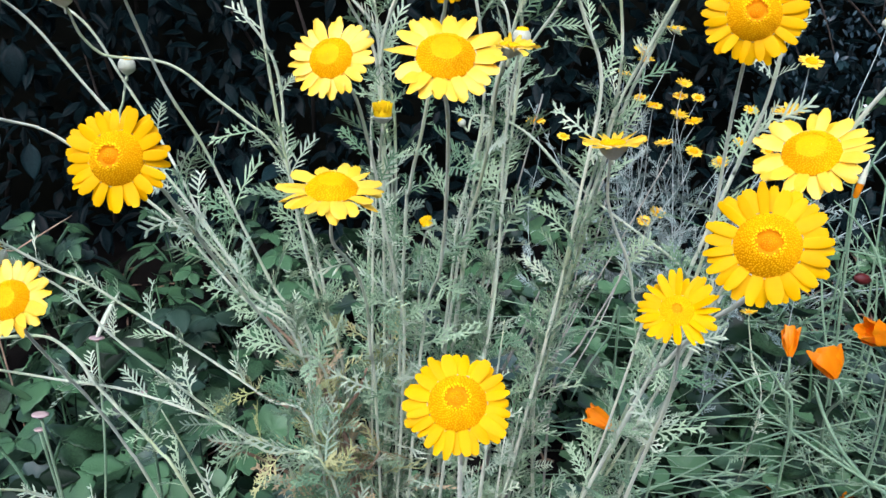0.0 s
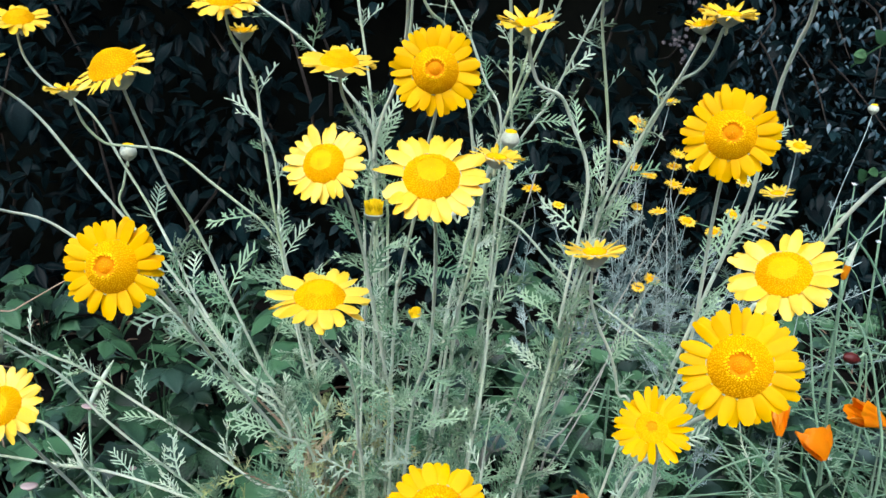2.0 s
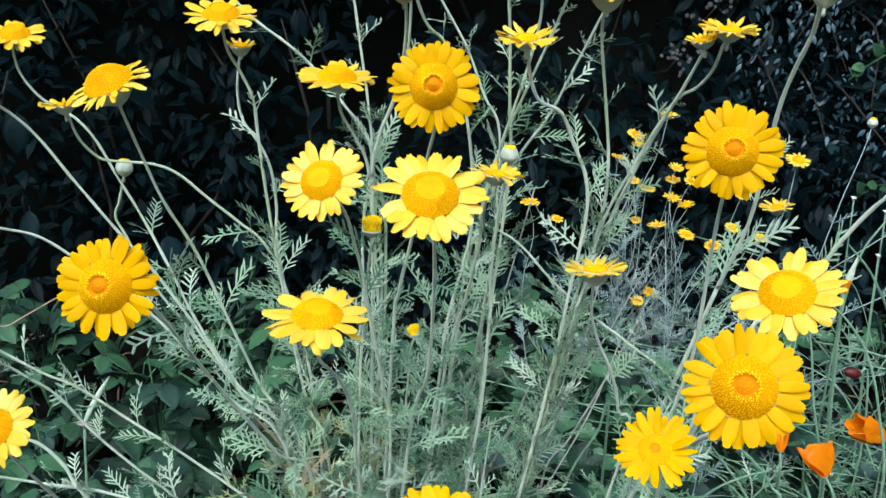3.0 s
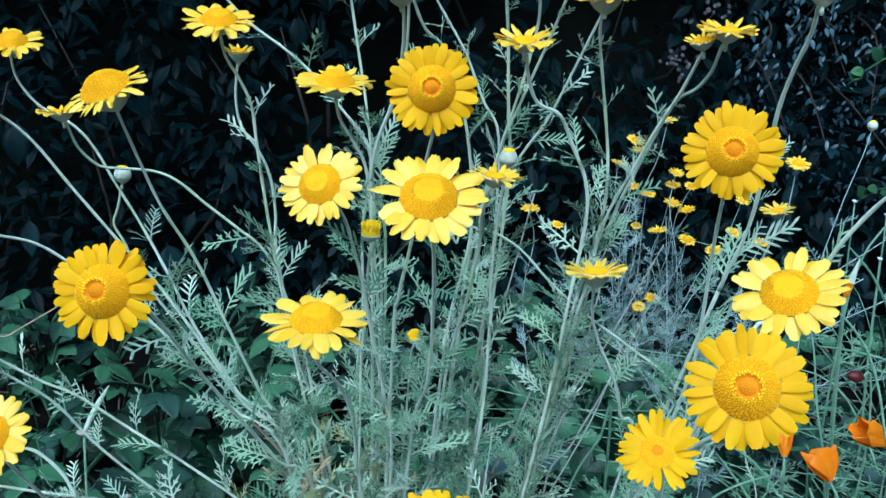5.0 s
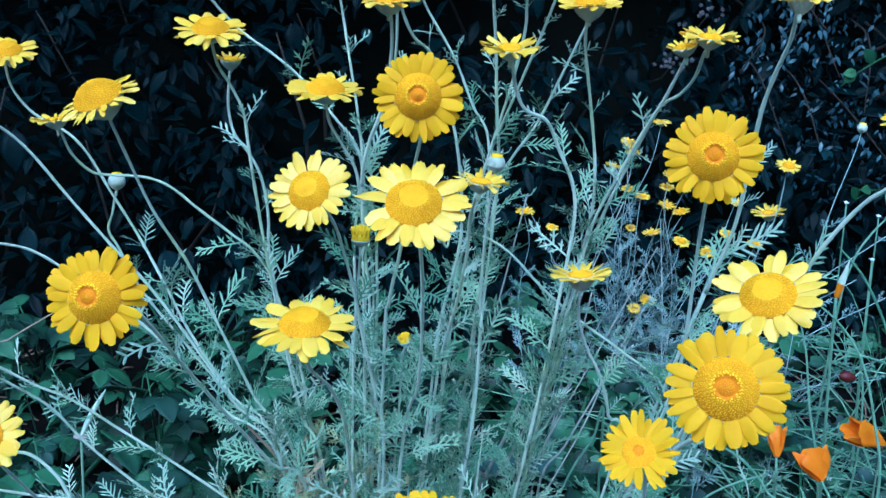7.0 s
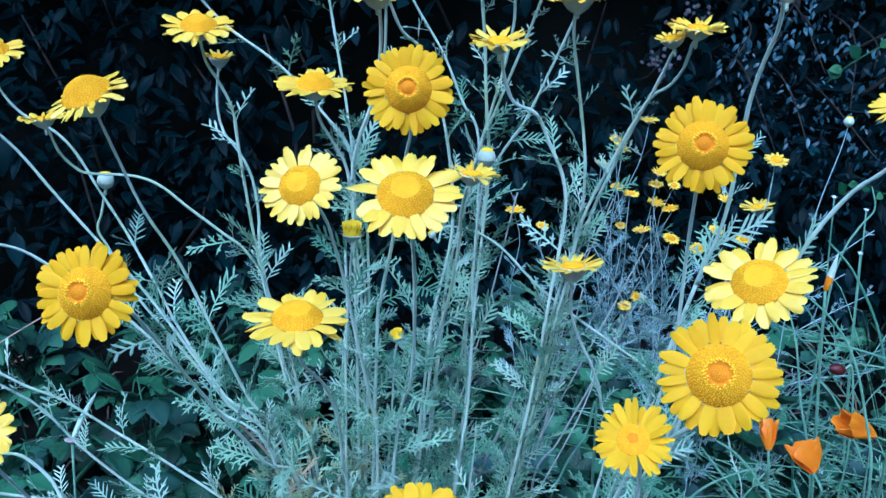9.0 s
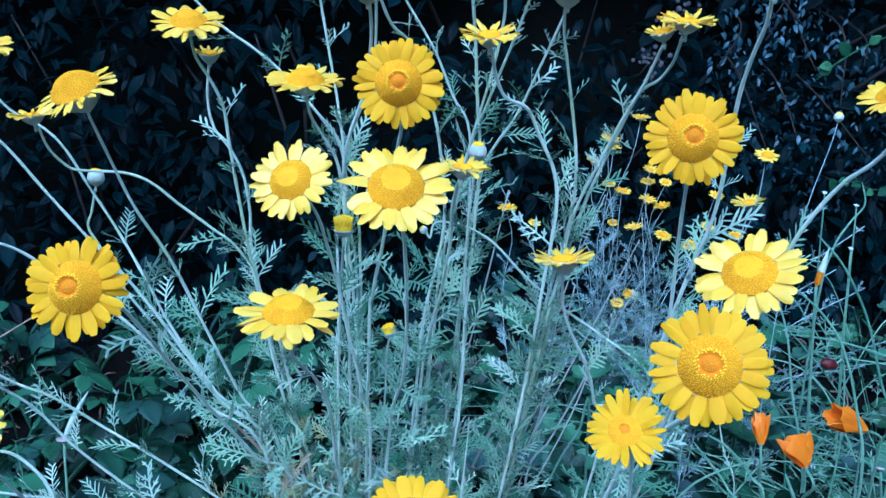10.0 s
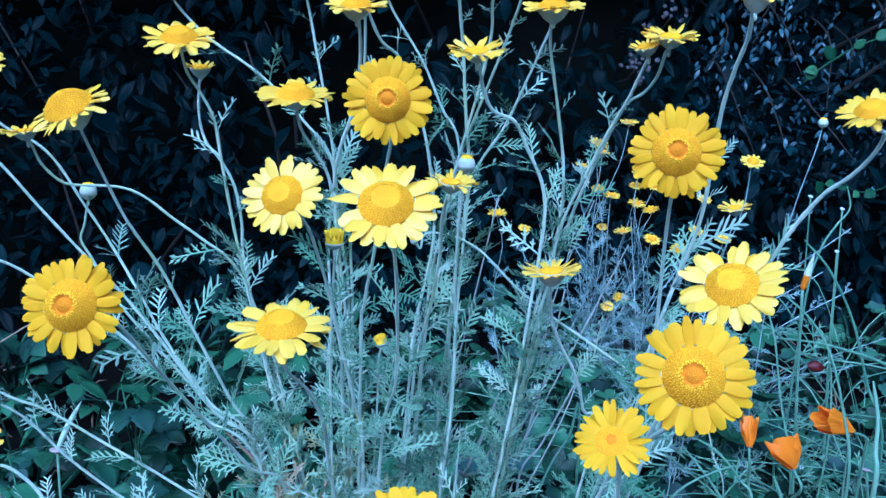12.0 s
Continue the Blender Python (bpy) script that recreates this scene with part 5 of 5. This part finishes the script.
marguerite((0.109, 0.347, 0.518), (-0.23, -0.2, 0.95), 0.0071, "cup", [(0.113, 0.359, 0.512), (0.11, 0.372, 0.497), (0.105, 0.384, 0.48), (0.098, 0.397, 0.456), (0.091, 0.406, 0.433), (0.083, 0.418, 0.395), (0.075, 0.429, 0.342), (0.01, 0.49, 0)], 10, 1, 0.17)
marguerite((0.072, 0.362, 0.535), (-0.03, -0.12, 0.99), 0.0141, "ripe", [(0.073, 0.372, 0.53), (0.074, 0.38, 0.517), (0.08, 0.392, 0.489), (0.085, 0.4, 0.458), (0.085, 0.407, 0.428), (0.077, 0.413, 0.39), (0.068, 0.419, 0.343), (0.01, 0.47, 0)], 18, 1, 0.08)
marguerite((0.064, 0.305, 0.433), (-0.07, -0.02, 1), 0.0123, "half", [(0.066, 0.317, 0.424), (0.069, 0.332, 0.405), (0.075, 0.342, 0.388), (0.084, 0.352, 0.369), (0.091, 0.363, 0.345), (0.096, 0.377, 0.303), (0.05, 0.46, 0)], 8, 0.85, 0.17)
marguerite((0.136, 0.302, 0.535), (0.03, 0.01, 1), 0.0094, "half", [(0.14, 0.314, 0.531), (0.143, 0.325, 0.521), (0.143, 0.337, 0.507), (0.143, 0.346, 0.493), (0.144, 0.355, 0.474), (0.145, 0.369, 0.438), (0.139, 0.381, 0.404), (0.131, 0.392, 0.364), (0.05, 0.47, 0)], 12, 1.1, 0.17)
marguerite((0.177, 0.29, 0.496), (-0.36, -0.30, 0.88), 0.0125, "ripe", [(0.192, 0.306, 0.485), (0.193, 0.314, 0.476), (0.19, 0.323, 0.466), (0.184, 0.333, 0.456), (0.177, 0.344, 0.438), (0.17, 0.353, 0.417), (0.158, 0.365, 0.391), (0.142, 0.377, 0.351), (0.06, 0.46, 0)], 8, 1.2, 0.17)
marguerite((-0.012, 0.349, 0.536), (0.02, -0.23, 0.97), 0.0128, "ripe", [(-0.012, 0.359, 0.532), (-0.012, 0.369, 0.517), (-0.016, 0.381, 0.494), (-0.025, 0.391, 0.471), (-0.029, 0.397, 0.452), (-0.03, 0.408, 0.405), (-0.04, 0.47, 0)], 14, 1, 0.17)
marguerite((-0.133, 0.233, 0.4), (-0.07, -0.75, 0.65), 0.0132, "ripe", [(-0.142, 0.25, 0.388), (-0.146, 0.263, 0.374), (-0.147, 0.281, 0.352), (-0.145, 0.301, 0.324), (-0.141, 0.318, 0.291), (-0.135, 0.334, 0.249), (-0.11, 0.43, 0)], 7, 0.8,0.25)
marguerite((0.005, 0.235, 0.363), (-0.05, -0.65, 0.76), 0.0183, "old", [(0.006, 0.252, 0.342), (0.007, 0.263, 0.321), (0.007, 0.275, 0.292), (0.01, 0.38, 0)], 3, 1, 0.17)
marguerite((-0.204, 0.367, 0.496), (-0.08, -0.2, 0.98), 0.0148, "half", [(-0.207, 0.375, 0.489), (-0.197, 0.383, 0.481), (-0.186, 0.389, 0.468), (-0.172, 0.395, 0.444), (-0.156, 0.4, 0.419), (-0.141, 0.404, 0.397), (-0.125, 0.407, 0.37), (-0.1, 0.409, 0.326), (-0.072, 0.411, 0.277), (-0.08, 0.47, 0)], 16, 0.9,0.25)
marguerite((-0.196, 0.332, 0.444), (-0.08, -0.04, 1), 0.0139, "half", [(-0.198, 0.342, 0.438), (-0.188, 0.353, 0.432), (-0.178, 0.361, 0.427), (-0.169, 0.368, 0.418), (-0.153, 0.376, 0.4), (-0.133, 0.385, 0.377), (-0.105, 0.394, 0.333), (-0.073, 0.401, 0.279), (-0.09, 0.46, 0)], 13, 0.85,0.25)
marguerite((-0.113, 0.424, 0.552), (0.02, -0.16, 0.99), 0.0164, "half", [(-0.112, 0.43, 0.547), (-0.104, 0.433, 0.535), (-0.092, 0.435, 0.522), (-0.076, 0.437, 0.51), (-0.063, 0.439, 0.498), (-0.048, 0.439, 0.48), (-0.034, 0.439, 0.459), (-0.031, 0.437, 0.42), (-0.028, 0.431, 0.35), (-0.05, 0.48, 0)], 12, 0.9, 0.05)
marguerite((-0.046, 0.456, 0.557), (0, -0.17, 0.99), 0.0176, "half", [(-0.047, 0.463, 0.549), (-0.045, 0.464, 0.538), (-0.041, 0.464, 0.508), (-0.037, 0.463, 0.478), (-0.035, 0.462, 0.447), (-0.04, 0.459, 0.408), (-0.04, 0.455, 0.362), (-0.044, 0.449, 0.3), (-0.05, 0.48, 0)], 18, 0.9, 0.05)
marguerite((-0.012, 0.383, 0.552), (0, -0.17, 0.99), 0.0135, "half", [(-0.012, 0.393, 0.546), (-0.011, 0.398, 0.536), (-0.013, 0.409, 0.508), (-0.019, 0.415, 0.486), (-0.028, 0.42, 0.465), (-0.031, 0.423, 0.441), (-0.025, 0.43, 0.384), (-0.045, 0.47, 0)], 14, 0.9, 0.05)
marguerite((-0.01, 0.361, 0.549), (0, -0.16, 0.99), 0.0128, "half", [(-0.01, 0.37, 0.545), (-0.008, 0.378, 0.533), (-0.003, 0.384, 0.521), (0.005, 0.389, 0.513), (0.012, 0.396, 0.493), (0.018, 0.403, 0.465), (0.02, 0.411, 0.421), (0.009, 0.417, 0.369), (0.003, 0.421, 0.314), (-0.03, 0.47, 0)], 12, 0.9, 0.05)
marguerite((-0.006, 0.445, 0.554), (-0.01, -0.16, 0.99), 0.0144, "half", [(-0.004, 0.452, 0.549), (0.001, 0.455, 0.536), (0.011, 0.458, 0.519), (0.018, 0.459, 0.506), (0.027, 0.46, 0.483), (0.036, 0.461, 0.463), (0.035, 0.46, 0.408), (0.029, 0.457, 0.34), (0.027, 0.452, 0.276), (-0.01, 0.49, 0)], 16, 0.9, 0.05)
marguerite((0.032, 0.393, 0.553), (-0.02, -0.17, 0.99), 0.0126, "half", [(0.033, 0.402, 0.547), (0.034, 0.405, 0.537), (0.036, 0.411, 0.514), (0.037, 0.414, 0.489), (0.039, 0.418, 0.455), (0.036, 0.42, 0.416), (0.032, 0.421, 0.375), (0.029, 0.421, 0.322), (0.022, 0.42, 0.269), (-0.01, 0.47, 0)], 18, 1.1, 0.05)
marguerite((0.049, 0.383, 0.553), (-0.02, -0.17, 0.99), 0.0123, "half", [(0.05, 0.393, 0.546), (0.049, 0.398, 0.537), (0.049, 0.403, 0.524), (0.045, 0.409, 0.503), (0.04, 0.414, 0.484), (0.034, 0.418, 0.463), (0.026, 0.422, 0.433), (0.021, 0.427, 0.385), (0.013, 0.43, 0.345), (-0.02, 0.47, 0)], 18, 0.9, 0.05)
marguerite((0.068, 0.394, 0.556), (0.07, -0.19, 0.98), 0.0126, "half", [(0.067, 0.405, 0.55), (0.063, 0.411, 0.536), (0.057, 0.418, 0.518), (0.05, 0.423, 0.5), (0.043, 0.427, 0.482), (0.035, 0.431, 0.461), (0.027, 0.435, 0.427), (0.013, 0.441, 0.347), (-0.02, 0.47, 0)], 16, 0.9, 0.05)
marguerite((0.086, 0.413, 0.548), (0.07, -0.17, 0.98), 0.0107, "half", [(0.087, 0.422, 0.542), (0.084, 0.426, 0.532), (0.072, 0.436, 0.502), (0.06, 0.442, 0.475), (0.044, 0.447, 0.449), (0.037, 0.45, 0.417), (0.029, 0.453, 0.356), (-0.01, 0.49, 0)], 14, 0.85, 0.05)
marguerite((-0.026, 0.357, 0.433), (0.04, 0.01, 1), 0.0048, "opening", [(-0.027, 0.367, 0.426), (-0.03, 0.38, 0.406), (-0.034, 0.396, 0.371), (-0.038, 0.412, 0.318), (-0.05, 0.45, 0)], 10, 0.85, 0.17)
marguerite((0.035, 0.377, 0.464), (0.07, -0.04, 1), 0.0053, "bud", [(0.035, 0.387, 0.458), (0.034, 0.396, 0.445), (0.032, 0.408, 0.419), (0.031, 0.42, 0.381), (0.029, 0.434, 0.322), (-0.01, 0.47, 0)], 10, 0.85, 0.17)
marguerite((-0.007, 0.376, 0.377), (-0.3, 0.04, 0.95), 0.0033, "opening", [(-0.008, 0.386, 0.37), (-0.011, 0.399, 0.351), (-0.014, 0.42, 0.308), (-0.04, 0.49, 0)], 5, 0.7, 0.17)
marguerite((0.23, 0.567, 0.246), (-0.11, 0.12, 0.99), 0.0064, "half", [(0.233, 0.573, 0.237), (0.242, 0.577, 0.2), (0.254, 0.578, 0.159), (0.28, 0.67, 0)], 3, 0.7, 0.17)
marguerite((-0.206, 0.333, 0.393), (-0.16, -0.03, 0.99), 0.0132, "half", [(-0.207, 0.341, 0.388), (-0.199, 0.35, 0.378), (-0.181, 0.36, 0.36), (-0.168, 0.366, 0.35), (-0.147, 0.373, 0.329), (-0.125, 0.378, 0.309), (-0.093, 0.384, 0.278), (-0.067, 0.386, 0.247), (-0.07, 0.46, 0)], 24, 0.82, 0.04)
marguerite((-0.203, 0.356, 0.368), (-0.26, -0.03, 0.97), 0.0042, "bud", [(-0.204, 0.363, 0.364), (-0.196, 0.368, 0.356), (-0.183, 0.374, 0.342), (-0.169, 0.378, 0.32), (-0.153, 0.381, 0.301), (-0.135, 0.384, 0.282), (-0.111, 0.387, 0.256), (-0.082, 0.389, 0.224), (-0.08, 0.46, 0)], 24, 0.82, 0.04)
marguerite((-0.212, 0.321, 0.33), (-0.24, 0.09, 0.97), 0.0135, "half", [(-0.212, 0.329, 0.326), (-0.203, 0.337, 0.32), (-0.179, 0.35, 0.307), (-0.154, 0.36, 0.296), (-0.117, 0.37, 0.273), (-0.093, 0.374, 0.252), (-0.059, 0.38, 0.229), (-0.05, 0.46, 0)], 28, 0.85, 0.04)
marguerite((-0.213, 0.31, 0.272), (-0.25, 0.24, 0.94), 0.0126, "half", [(-0.214, 0.32, 0.266), (-0.208, 0.327, 0.262), (-0.198, 0.336, 0.254), (-0.182, 0.345, 0.237), (-0.145, 0.36, 0.204), (-0.1, 0.44, 0)], 12, 0.8, 0.04)
marguerite((-0.212, 0.325, 0.342), (-0.24, 0.06, 0.97), 0.0123, "half", [(-0.212, 0.332, 0.338), (-0.201, 0.34, 0.335), (-0.189, 0.346, 0.333), (-0.181, 0.349, 0.329), (-0.172, 0.351, 0.317), (-0.167, 0.351, 0.306), (-0.156, 0.352, 0.289), (-0.141, 0.353, 0.266), (-0.127, 0.352, 0.24), (-0.09, 0.44, 0)], 19, 1, 0.04)
marguerite((0.01, 0.413, 0.419), (-0.62, 0, 0.78), 0.0026, "bud", [(0.015, 0.418, 0.421), (0.021, 0.419, 0.422), (0.033, 0.419, 0.419), (0.047, 0.418, 0.41), (0.063, 0.415, 0.393), (0.083, 0.412, 0.376), (0.105, 0.41, 0.36), (0.129, 0.406, 0.34), (0.136, 0.399, 0.307), (0.06, 0.47, 0)], 10, 0.85, 0.17)
